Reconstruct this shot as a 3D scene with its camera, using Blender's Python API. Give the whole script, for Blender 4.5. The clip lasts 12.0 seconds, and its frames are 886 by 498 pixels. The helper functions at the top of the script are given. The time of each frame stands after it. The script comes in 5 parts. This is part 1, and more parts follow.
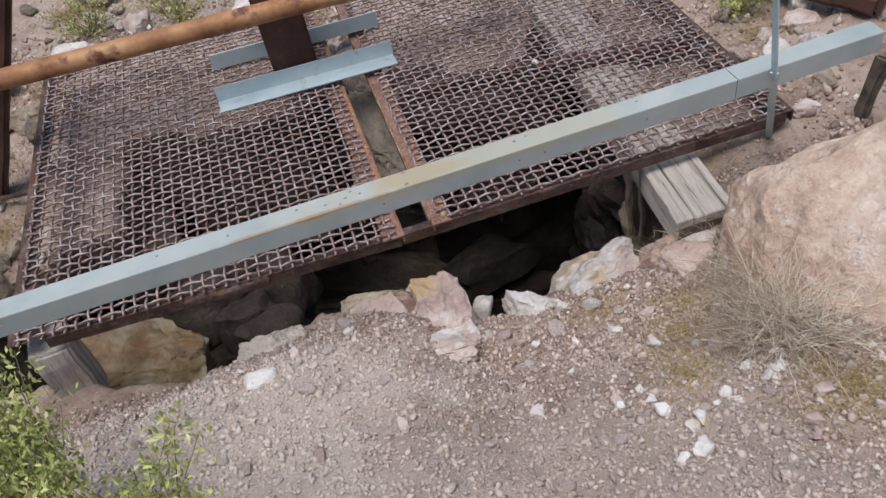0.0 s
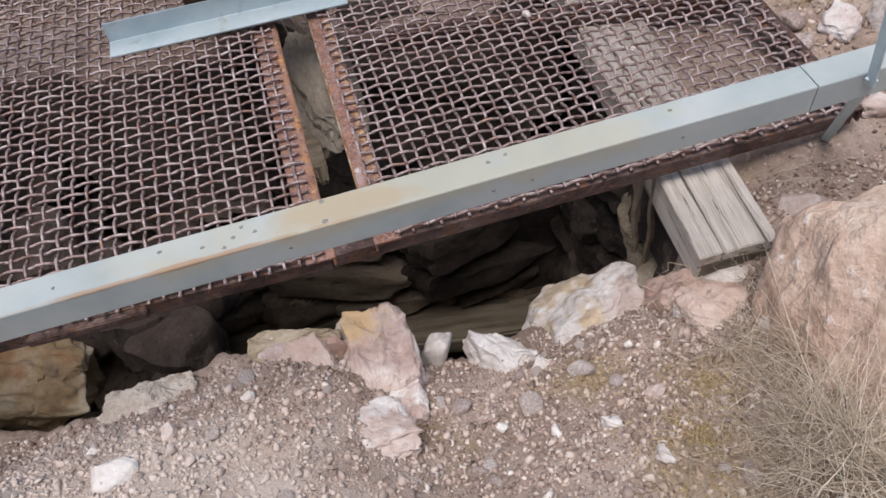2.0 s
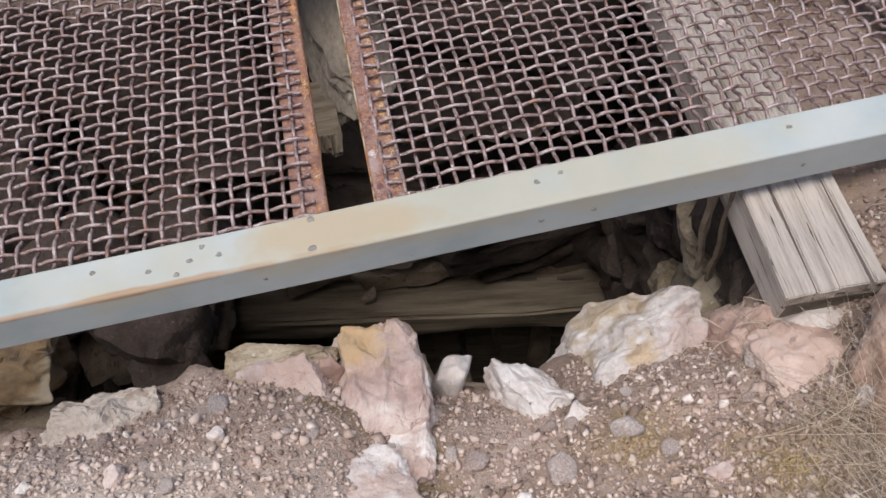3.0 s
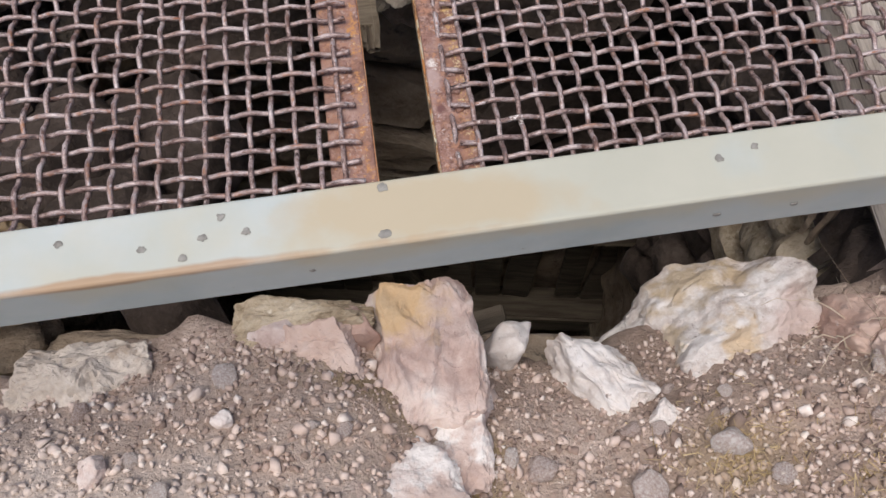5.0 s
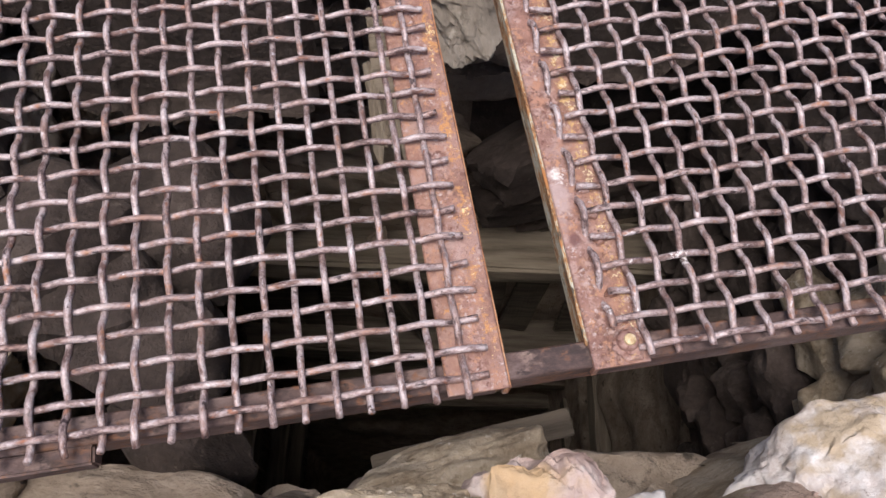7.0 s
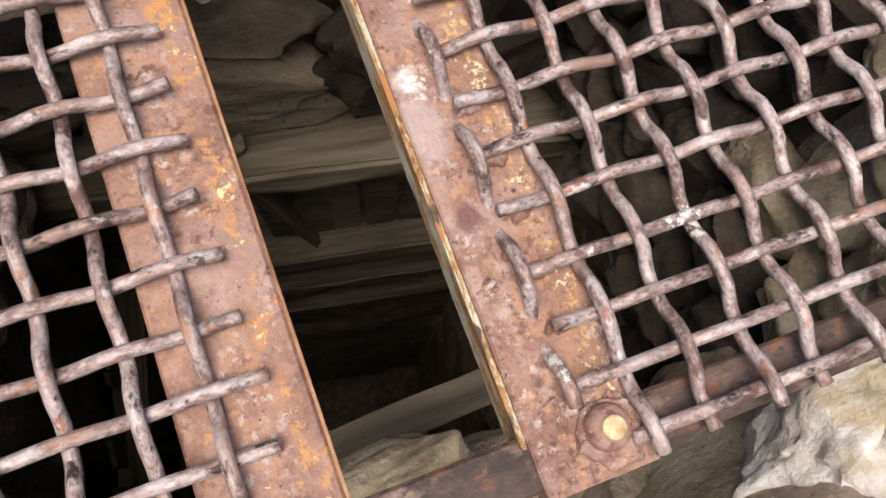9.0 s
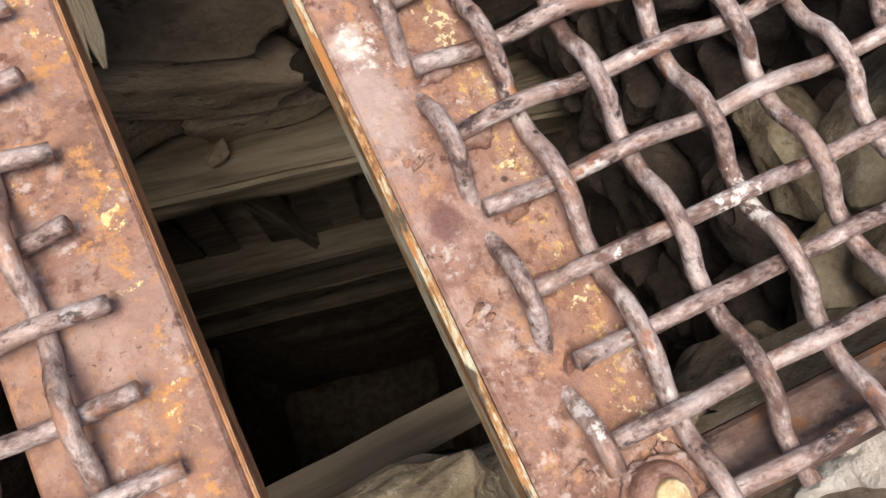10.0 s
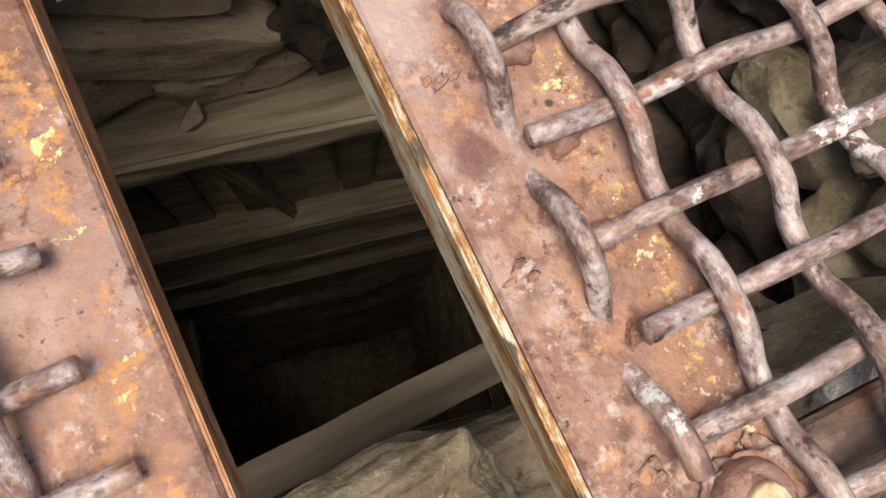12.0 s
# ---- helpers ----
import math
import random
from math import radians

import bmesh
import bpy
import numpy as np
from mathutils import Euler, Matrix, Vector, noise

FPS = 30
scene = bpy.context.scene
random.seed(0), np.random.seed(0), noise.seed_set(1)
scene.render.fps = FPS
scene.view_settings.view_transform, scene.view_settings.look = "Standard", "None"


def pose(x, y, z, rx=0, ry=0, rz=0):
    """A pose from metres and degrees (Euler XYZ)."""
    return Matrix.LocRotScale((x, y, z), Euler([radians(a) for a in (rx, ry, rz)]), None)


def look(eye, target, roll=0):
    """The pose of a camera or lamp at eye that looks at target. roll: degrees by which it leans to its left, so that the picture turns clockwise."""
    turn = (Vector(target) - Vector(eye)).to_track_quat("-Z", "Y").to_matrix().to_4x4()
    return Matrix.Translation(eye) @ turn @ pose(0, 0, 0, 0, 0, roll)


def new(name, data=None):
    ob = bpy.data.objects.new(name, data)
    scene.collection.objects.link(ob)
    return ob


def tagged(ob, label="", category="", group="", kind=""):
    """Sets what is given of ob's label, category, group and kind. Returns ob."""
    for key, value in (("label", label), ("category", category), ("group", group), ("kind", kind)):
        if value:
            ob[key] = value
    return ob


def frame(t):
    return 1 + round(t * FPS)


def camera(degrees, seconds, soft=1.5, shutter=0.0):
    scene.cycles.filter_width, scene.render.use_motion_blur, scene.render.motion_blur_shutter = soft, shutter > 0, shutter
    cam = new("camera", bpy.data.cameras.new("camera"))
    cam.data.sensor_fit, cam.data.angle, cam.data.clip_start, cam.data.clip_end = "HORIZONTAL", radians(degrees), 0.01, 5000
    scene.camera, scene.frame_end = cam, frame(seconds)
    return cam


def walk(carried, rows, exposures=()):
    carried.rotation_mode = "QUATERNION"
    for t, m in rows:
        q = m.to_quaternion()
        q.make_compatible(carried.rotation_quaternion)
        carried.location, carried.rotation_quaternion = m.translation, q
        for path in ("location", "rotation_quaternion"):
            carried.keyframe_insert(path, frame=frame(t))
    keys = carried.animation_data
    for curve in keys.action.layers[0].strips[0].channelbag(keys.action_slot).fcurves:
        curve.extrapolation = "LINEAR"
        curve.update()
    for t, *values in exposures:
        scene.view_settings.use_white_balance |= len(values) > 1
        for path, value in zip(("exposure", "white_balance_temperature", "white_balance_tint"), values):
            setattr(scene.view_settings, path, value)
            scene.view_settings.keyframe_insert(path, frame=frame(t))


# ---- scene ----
cam = camera(60.1, 12.0, soft=1.5)
PATH = [
    (0, (-0.419, -2.044, 1.845), (-0.209, -0.664, 0.413), -11.7),
    (0.5, (-0.362, -1.871, 1.749), (-0.068, -0.561, 0.266), -8.7),
    (1, (-0.337, -1.742, 1.711), (-0.049, -0.452, 0.21), -7.9),
    (1.5, (-0.203, -1.565, 1.609), (0.036, -0.314, 0.068), -8.1),
    (2, (-0.178, -1.374, 1.547), (0.022, -0.179, -0.044), -8.1),
    (2.5, (-0.093, -1.212, 1.434), (0.052, -0.057, -0.192), -7.6),
    (3, (-0.105, -1.033, 1.335), (-0.007, 0.059, -0.338), -7.4),
    (3.2, (-0.103, -0.972, 1.296), (-0.025, 0.07, -0.409), -7.4),
    (4.8, (-0.16, -0.763, 1.113), (-0.124, 0.065, -0.707), -5.4),
    (5, (-0.206, -0.725, 1.102), (-0.135, 0.098, -0.72), -3.1),
    (5.5, (-0.277, -0.65, 1.084), (-0.11, 0.151, -0.741), 3.5),
    (6, (-0.344, -0.593, 1.108), (-0.14, 0.227, -0.705), 5.5),
    (6.5, (-0.392, -0.481, 1.024), (-0.243, 0.38, -0.776), 1.2),
    (8.3, (-0.311, -0.118, 0.572), (-0.017, 0.412, -1.334), 15.4),
    (8.5, (-0.256, -0.13, 0.526), (-0.009, 0.483, -1.362), 6.8),
    (9, (-0.231, -0.071, 0.441), (0.108, 0.358, -1.483), 18.6),
    (9.5, (-0.208, -0.042, 0.357), (0.074, 0.392, -1.574), 10.7),
    (10, (-0.191, -0.038, 0.325), (0.123, 0.367, -1.608), 12.9),
    (10.5, (-0.174, -0.03, 0.294), (0.156, 0.36, -1.639), 14.3),
    (11, (-0.184, -0.031, 0.283), (0.154, 0.338, -1.653), 16.6),
    (11.5, (-0.196, -0.024, 0.258), (0.146, 0.32, -1.683), 19.5),
    (12, (-0.201, -0.025, 0.25), (0.139, 0.29, -1.696), 22.4),
]
EXPOSURES = [(0, 0.20, 6500, 10), (2.5, 0.42, 6700, 13), (5.5, 0.50, 6850, 13), (6.5, 0.81, 6650, 16), (8.5, 1.10, 7150, 11), (9.5, 1.08, 7450, 10), (12, 1.15, 7750, 9)]
walk(cam, [(t, look(eye, target, roll)) for t, eye, target, roll in PATH], EXPOSURES)

# ---- light ----
world = bpy.data.worlds.new("sky")
scene.world = world
world.use_nodes = True
wn = world.node_tree
sky = wn.nodes.new("ShaderNodeTexSky")
sky.sky_type = "NISHITA"
sky.sun_disc = False
sky.sun_elevation, sky.sun_rotation = radians(77), radians(-135)
sky.dust_density = 2.0
wn.links.new(sky.outputs[0], wn.nodes["Background"].inputs[0])
wn.nodes["Background"].inputs[1].default_value = 0.09
sun_data = bpy.data.lights.new("sun", "SUN")
sun_data.energy, sun_data.angle, sun_data.color = 2.2, radians(36), (1.0, 0.96, 0.92)
sun = new("sun", sun_data)
sun.matrix_world = look((-0.82, -0.82, 5.0), (0, 0, 0))

# ---- materials ----


def surface(name, ramp, scale=8.0, rough=(0.6, 0.9), bump=0.3, bump_scale=60.0, metal=0.0, stretch=(1, 1, 1),
            specks=(), island=False, vary=0.0, grain=0.25, bump_dist=0.004):
    """Two noise scales through a colour ramp, specks of other colours over it, and a fine bump.
    specks: rows of (colour, scale, from, to) and, to gather them in clusters, (..., scale, from, to)."""
    m = bpy.data.materials.new(name)
    m.use_nodes = True
    nt = m.node_tree
    nd, ln = nt.nodes, nt.links.new
    bsdf = nd["Principled BSDF"]
    co = nd.new("ShaderNodeTexCoord")
    info = nd.new("ShaderNodeObjectInfo")
    off = nd.new("ShaderNodeVectorMath")
    off.operation = "MULTIPLY_ADD"
    off.inputs[0].default_value = (1, 1, 1)
    ln(info.outputs["Random"], off.inputs[0])
    off.inputs[1].default_value = (17.0, 29.0, 41.0)
    ln(co.outputs["Object"], off.inputs[2])
    mp = nd.new("ShaderNodeMapping")
    mp.inputs["Scale"].default_value = stretch
    ln(off.outputs[0], mp.inputs[0])

    def tex(s, detail, rough_=0.6):
        t = nd.new("ShaderNodeTexNoise")
        t.inputs["Scale"].default_value, t.inputs["Detail"].default_value = s, detail
        t.inputs["Roughness"].default_value = rough_
        ln(mp.outputs[0], t.inputs["Vector"])
        return t

    big, small = tex(scale, 6), tex(scale * 9, 5, 0.7)
    mix = nd.new("ShaderNodeMath")
    mix.operation = "MULTIPLY_ADD"
    ln(small.outputs[0], mix.inputs[0])
    mix.inputs[1].default_value = grain
    base = nd.new("ShaderNodeMath")
    base.operation = "MULTIPLY_ADD"
    ln(big.outputs[0], base.inputs[0])
    base.inputs[1].default_value = 1.6
    base.inputs[2].default_value = -0.3 - grain / 2
    ln(base.outputs[0], mix.inputs[2])
    fac = mix
    if island:
        geo = nd.new("ShaderNodeNewGeometry")
        fac = nd.new("ShaderNodeMath")
        fac.operation = "MULTIPLY_ADD"
        ln(geo.outputs["Random Per Island"], fac.inputs[0])
        fac.inputs[1].default_value = 0.9
        half = nd.new("ShaderNodeMath")
        half.operation = "MULTIPLY_ADD"
        ln(mix.outputs[0], half.inputs[0])
        half.inputs[1].default_value, half.inputs[2].default_value = 0.35, -0.12
        ln(half.outputs[0], fac.inputs[2])
    if vary:
        more = nd.new("ShaderNodeMath")
        more.operation = "MULTIPLY_ADD"
        ln(info.outputs["Random"], more.inputs[0])
        more.inputs[1].default_value = vary
        lift = nd.new("ShaderNodeMath")
        lift.operation = "ADD"
        ln(fac.outputs[0], lift.inputs[0])
        lift.inputs[1].default_value = -vary / 2
        ln(lift.outputs[0], more.inputs[2])
        fac = more
    cr = nd.new("ShaderNodeValToRGB")
    els = cr.color_ramp.elements
    for k, (p, c) in enumerate(ramp):
        e = els[k] if k < 2 else els.new(p)
        e.position, e.color = p, (*c, 1)
    ln(fac.outputs[0], cr.inputs[0])
    col = cr.outputs[0]
    for c, s, lo, hi, *cluster in specks:
        t = tex(s, 6, 0.65)
        r = nd.new("ShaderNodeMapRange")
        r.inputs["From Min"].default_value, r.inputs["From Max"].default_value = lo, hi
        ln(t.outputs[0], r.inputs[0])
        if cluster:
            t2 = tex(cluster[0] * 1.03, 3, 0.5)
            r2 = nd.new("ShaderNodeMapRange")
            r2.inputs["From Min"].default_value, r2.inputs["From Max"].default_value = cluster[1:]
            ln(t2.outputs[0], r2.inputs[0])
            both = nd.new("ShaderNodeMath")
            both.operation = "MULTIPLY"
            ln(r.outputs[0], both.inputs[0])
            ln(r2.outputs[0], both.inputs[1])
            r = both
        mx = nd.new("ShaderNodeMix")
        mx.data_type = "RGBA"
        ln(r.outputs[0], mx.inputs[0])
        ln(col, mx.inputs[6])
        mx.inputs[7].default_value = (*c, 1)
        col = mx.outputs[2]
    ln(col, bsdf.inputs["Base Color"])
    rr = nd.new("ShaderNodeMapRange")
    rr.inputs["To Min"].default_value, rr.inputs["To Max"].default_value = rough
    ln(small.outputs[0], rr.inputs[0])
    ln(rr.outputs[0], bsdf.inputs["Roughness"])
    bsdf.inputs["Metallic"].default_value = metal
    bt = tex(bump_scale, 6, 0.65)
    bp = nd.new("ShaderNodeBump")
    bp.inputs["Strength"].default_value, bp.inputs["Distance"].default_value = bump, bump_dist
    ln(bt.outputs[0], bp.inputs["Height"])
    ln(bp.outputs[0], bsdf.inputs["Normal"])
    return m


def stain(m, place, size, colour, strength=0.8, wobble=0.4, wob_scale=25.0):
    """A stain with a ragged edge round a place of the thing's own space; size holds its half widths."""
    nt = m.node_tree
    nd, ln = nt.nodes, nt.links.new
    bsdf = nd["Principled BSDF"]
    old = bsdf.inputs["Base Color"].links[0].from_socket
    co = nd.new("ShaderNodeTexCoord")
    sub = nd.new("ShaderNodeVectorMath")
    sub.operation = "SUBTRACT"
    ln(co.outputs["Object"], sub.inputs[0])
    sub.inputs[1].default_value = place
    div = nd.new("ShaderNodeVectorMath")
    div.operation = "DIVIDE"
    ln(sub.outputs[0], div.inputs[0])
    div.inputs[1].default_value = size
    le = nd.new("ShaderNodeVectorMath")
    le.operation = "LENGTH"
    ln(div.outputs[0], le.inputs[0])
    t = nd.new("ShaderNodeTexNoise")
    t.inputs["Scale"].default_value, t.inputs["Detail"].default_value = wob_scale, 6
    ln(co.outputs["Object"], t.inputs["Vector"])
    w = nd.new("ShaderNodeMath")
    w.operation = "MULTIPLY_ADD"
    ln(t.outputs[0], w.inputs[0])
    w.inputs[1].default_value = wobble * 3
    ln(le.outputs["Value"], w.inputs[2])
    r = nd.new("ShaderNodeMapRange")
    lo = 0.75 + wobble * 1.5
    r.inputs["From Min"].default_value, r.inputs["From Max"].default_value = lo + 0.25, lo - 0.25
    r.inputs["To Max"].default_value = strength
    ln(w.outputs[0], r.inputs[0])
    mx = nd.new("ShaderNodeMix")
    mx.data_type = "RGBA"
    ln(r.outputs[0], mx.inputs[0])
    ln(old, mx.inputs[6])
    mx.inputs[7].default_value = (*colour, 1)
    ln(mx.outputs[2], bsdf.inputs["Base Color"])
    return m


def flecks(m, place, size, colour, scale=170.0, lo=0.66, hi=0.72, pull=0.2):
    """Crisp flakes of another colour, gathered round a place of the thing's own space."""
    nt = m.node_tree
    nd, ln = nt.nodes, nt.links.new
    bsdf = nd["Principled BSDF"]
    old = bsdf.inputs["Base Color"].links[0].from_socket
    co = nd.new("ShaderNodeTexCoord")
    sub = nd.new("ShaderNodeVectorMath")
    sub.operation = "SUBTRACT"
    ln(co.outputs["Object"], sub.inputs[0])
    sub.inputs[1].default_value = place
    div = nd.new("ShaderNodeVectorMath")
    div.operation = "DIVIDE"
    ln(sub.outputs[0], div.inputs[0])
    div.inputs[1].default_value = size
    le = nd.new("ShaderNodeVectorMath")
    le.operation = "LENGTH"
    ln(div.outputs[0], le.inputs[0])
    fall = nd.new("ShaderNodeMapRange")
    fall.inputs["From Min"].default_value, fall.inputs["From Max"].default_value = 1.3, 0.2
    fall.inputs["To Max"].default_value = pull
    ln(le.outputs["Value"], fall.inputs[0])
    broad = nd.new("ShaderNodeTexNoise")
    broad.inputs["Scale"].default_value, broad.inputs["Detail"].default_value = scale / 5, 4
    ln(co.outputs["Object"], broad.inputs["Vector"])
    fine = nd.new("ShaderNodeTexNoise")
    fine.inputs["Scale"].default_value, fine.inputs["Detail"].default_value, fine.inputs["Roughness"].default_value = scale, 7, 0.7
    ln(co.outputs["Object"], fine.inputs["Vector"])
    both = nd.new("ShaderNodeMath")
    both.operation = "MULTIPLY_ADD"
    ln(broad.outputs[0], both.inputs[0])
    both.inputs[1].default_value = 0.6
    ln(fine.outputs[0], both.inputs[2])
    total = nd.new("ShaderNodeMath")
    total.operation = "ADD"
    ln(both.outputs[0], total.inputs[0])
    ln(fall.outputs[0], total.inputs[1])
    r = nd.new("ShaderNodeMapRange")
    r.inputs["From Min"].default_value, r.inputs["From Max"].default_value = lo + 0.3, hi + 0.3
    ln(total.outputs[0], r.inputs[0])
    mx = nd.new("ShaderNodeMix")
    mx.data_type = "RGBA"
    ln(r.outputs[0], mx.inputs[0])
    ln(old, mx.inputs[6])
    mx.inputs[7].default_value = (*colour, 1)
    ln(mx.outputs[2], bsdf.inputs["Base Color"])
    return m


def wire_rust(name):
    return surface(name, [(0.18, (0.085, 0.055, 0.053)), (0.36, (0.265, 0.19, 0.178)), (0.56, (0.42, 0.338, 0.33)), (0.85, (0.61, 0.55, 0.55))], 46,
                   (0.42, 0.64), 0.8, 280, 0.35, (0.55, 1, 1), specks=[((0.30, 0.185, 0.15), 24, 0.54, 0.70), ((0.36, 0.165, 0.09), 60, 0.55, 0.67, 16, 0.46, 0.60), ((0.14, 0.08, 0.068), 62, 0.53, 0.63), ((0.05, 0.032, 0.032), 110, 0.55, 0.63, 22, 0.42, 0.56), ((0.30, 0.125, 0.07), 130, 0.56, 0.66, 30, 0.48, 0.60),
                   ((0.60, 0.56, 0.57), 90, 0.62, 0.70)], grain=1.1, bump_dist=0.0016)


WIRE = wire_rust("rusty_wire")
MARKED = wire_rust("rusty_wire_with_droppings")
for place in ((0.114, 0, 0), (0.105, 0, 0)):
    flecks(MARKED, place, (0.014, 0.02, 0.02), (0.72, 0.68, 0.66), 190, 0.70, 0.77, 0.26)
SMEARED = wire_rust("rusty_wire_with_white_smear")
flecks(SMEARED, (0.016, 0, 0.004), (0.016, 0.02, 0.02), (0.70, 0.65, 0.63), 190, 0.69, 0.77, 0.26)


def flange_rust(name):
    return surface(name, [(0.1, (0.075, 0.033, 0.025)), (0.32, (0.155, 0.074, 0.054)), (0.5, (0.245, 0.138, 0.114)), (0.68, (0.31, 0.19, 0.162)), (0.92, (0.38, 0.26, 0.23))], 13,
                   (0.40, 0.70), 0.6, 260, 0.1, specks=[((0.32, 0.175, 0.135), 10, 0.52, 0.68), ((0.315, 0.215, 0.19), 12, 0.53, 0.64), ((0.23, 0.115, 0.088), 33, 0.50, 0.63), ((0.37, 0.245, 0.21), 50, 0.55, 0.65), ((0.37, 0.19, 0.125), 28, 0.54, 0.66), ((0.38, 0.19, 0.105), 48, 0.56, 0.64, 15, 0.48, 0.6), ((0.10, 0.05, 0.04), 95, 0.66, 0.74), ((0.17, 0.085, 0.065), 150, 0.60, 0.74), ((0.46, 0.34, 0.30), 60, 0.58, 0.72, 14, 0.45, 0.6),
                   ((0.135, 0.058, 0.042), 110, 0.53, 0.61, 22, 0.48, 0.57), ((0.405, 0.212, 0.125), 120, 0.53, 0.61, 30, 0.48, 0.57), ((0.44, 0.355, 0.335), 150, 0.54, 0.62, 26, 0.50, 0.59), ((0.07, 0.035, 0.03), 260, 0.60, 0.66, 50, 0.46, 0.56)], grain=1.2, bump_dist=0.0024)


FLANGE = flange_rust("rusty_flange")
stain(FLANGE, (0.9, -0.0555, 0), (1.6, 0.020, 0.02), (0.30, 0.155, 0.095), 0.35, 0.7, 50)
flecks(FLANGE, (0.9, -0.0385, 0), (1.6, 0.03, 0.03), (0.37, 0.205, 0.125), 60, 0.66, 0.78, 0.08)
flecks(FLANGE, (0.9, -0.0555, 0), (1.6, 0.015, 0.03), (0.48, 0.31, 0.13), 150, 0.68, 0.75, 0.17)
flecks(FLANGE, (0.9, -0.0555, 0), (1.6, 0.013, 0.03), (0.60, 0.50, 0.32), 210, 0.72, 0.77, 0.17)
stain(FLANGE, (0.24, -0.0095, 0), (0.040, 0.018, 0.02), (0.42, 0.33, 0.315), 0.6, 0.5, 60)
stain(FLANGE, (0.273, -0.0115, 0), (0.014, 0.010, 0.02), (0.58, 0.52, 0.49), 0.55, 0.7, 70)
flecks(FLANGE, (0.272, -0.012, 0), (0.020, 0.016, 0.03), (0.64, 0.60, 0.57), 130, 0.72, 0.84, 0.28)
stain(FLANGE, (0.174, -0.0155, 0), (0.012, 0.010, 0.02), (0.13, 0.055, 0.05), 0.85, 0.35, 90)
stain(FLANGE, (0.182, -0.0495, 0), (0.0022, 0.0022, 0.02), (0.05, 0.025, 0.02), 0.95, 0.1, 90)
PEEL = surface("peeling_paint_over_rust", [(0.25, (0.08, 0.036, 0.02)), (0.40, (0.28, 0.13, 0.05)), (0.50, (0.38, 0.21, 0.085)), (0.56, (0.40, 0.37, 0.27)), (0.78, (0.49, 0.48, 0.39))], 62,
               (0.55, 0.85), 0.7, 160, 0.0, (0.3, 1, 1), specks=[((0.06, 0.045, 0.03), 90, 0.58, 0.65), ((0.36, 0.155, 0.05), 70, 0.53, 0.6)], grain=1.2, bump_dist=0.002)
ORANGE = surface("orange_brown_rust", [(0.2, (0.12, 0.05, 0.028)), (0.45, (0.30, 0.135, 0.065)), (0.65, (0.40, 0.20, 0.10)), (0.85, (0.46, 0.30, 0.20))], 40,
                 (0.5, 0.8), 0.6, 220, 0.1, (0.3, 1, 1), specks=[((0.07, 0.03, 0.02), 110, 0.58, 0.66)], grain=1.1, bump_dist=0.0016)
FRAME = surface("dark_rusty_steel", [(0.2, (0.033, 0.0205, 0.0182)), (0.5, (0.0878, 0.0539, 0.0475)), (0.8, (0.154, 0.111, 0.101))], 16,
                (0.55, 0.85), 0.8, 160, 0.15, (0.6, 1, 1), specks=[((0.143, 0.0644, 0.0304), 20, 0.56, 0.70), ((0.21, 0.145, 0.12), 34, 0.55, 0.66), ((0.165, 0.072, 0.036), 60, 0.55, 0.64), ((0.03, 0.018, 0.016), 80, 0.57, 0.66)], grain=0.9, bump_dist=0.0018)
ANGLE = surface("galvanised_angle_steel", [(0.2, (0.42, 0.54, 0.58)), (0.5, (0.52, 0.63, 0.66)), (0.85, (0.60, 0.69, 0.71))], 6,
                (0.4, 0.6), 0.1, 120, 0.2, specks=[((0.40, 0.47, 0.49), 20, 0.60, 0.72), ((0.62, 0.66, 0.66), 60, 0.64, 0.7)], bump_dist=0.001)
stain(ANGLE, (0.37, 0.0, 0.05), (0.025, 0.2, 0.06), (0.42, 0.30, 0.14), 0.7, 0.5, 30)
RAILM = surface("weathered_galvanised_rail", [(0.2, (0.335, 0.40, 0.405)), (0.5, (0.41, 0.47, 0.468)), (0.85, (0.48, 0.52, 0.505))], 5,
                (0.55, 0.75), 0.12, 120, 0.05, specks=[((0.272, 0.281, 0.248), 30, 0.71, 0.76)], bump_dist=0.001)
stain(RAILM, (2.35, 0, 0.04), (0.62, 0.2, 0.05), (0.46, 0.43, 0.315), 0.6, 0.6, 9)
stain(RAILM, (2.22, 0.0, 0.036), (0.16, 0.05, 0.03), (0.44, 0.335, 0.195), 0.55, 0.7, 14)
stain(RAILM, (1.9, -0.033, 0.034), (0.36, 0.007, 0.008), (0.36, 0.20, 0.09), 0.7, 0.4, 20)
COLUMN = surface("brown_column_steel", [(0.2, (0.055, 0.026, 0.02)), (0.5, (0.10, 0.048, 0.036)), (0.8, (0.15, 0.08, 0.06))], 6,
                 (0.45, 0.7), 0.2, 90, 0.1, specks=[((0.20, 0.10, 0.05), 18, 0.62, 0.7)])
PIPE = surface("rusty_pipe", [(0.2, (0.22, 0.09, 0.04)), (0.5, (0.46, 0.24, 0.11)), (0.8, (0.60, 0.40, 0.22))], 5,
               (0.5, 0.75), 0.25, 90, 0.1, specks=[((0.16, 0.05, 0.035), 7, 0.58, 0.68)])
def grey_wood(name, stretch):
    return surface(name, [(0.2, (0.34, 0.295, 0.25)), (0.5, (0.61, 0.555, 0.49)), (0.8, (0.75, 0.70, 0.635))], 5,
                   (0.75, 0.95), 0.9, 26, 0.0, stretch, specks=[((0.09, 0.065, 0.05), 9, 0.62, 0.65), ((0.40, 0.35, 0.30), 30, 0.57, 0.66)], grain=0.6, bump_dist=0.008)


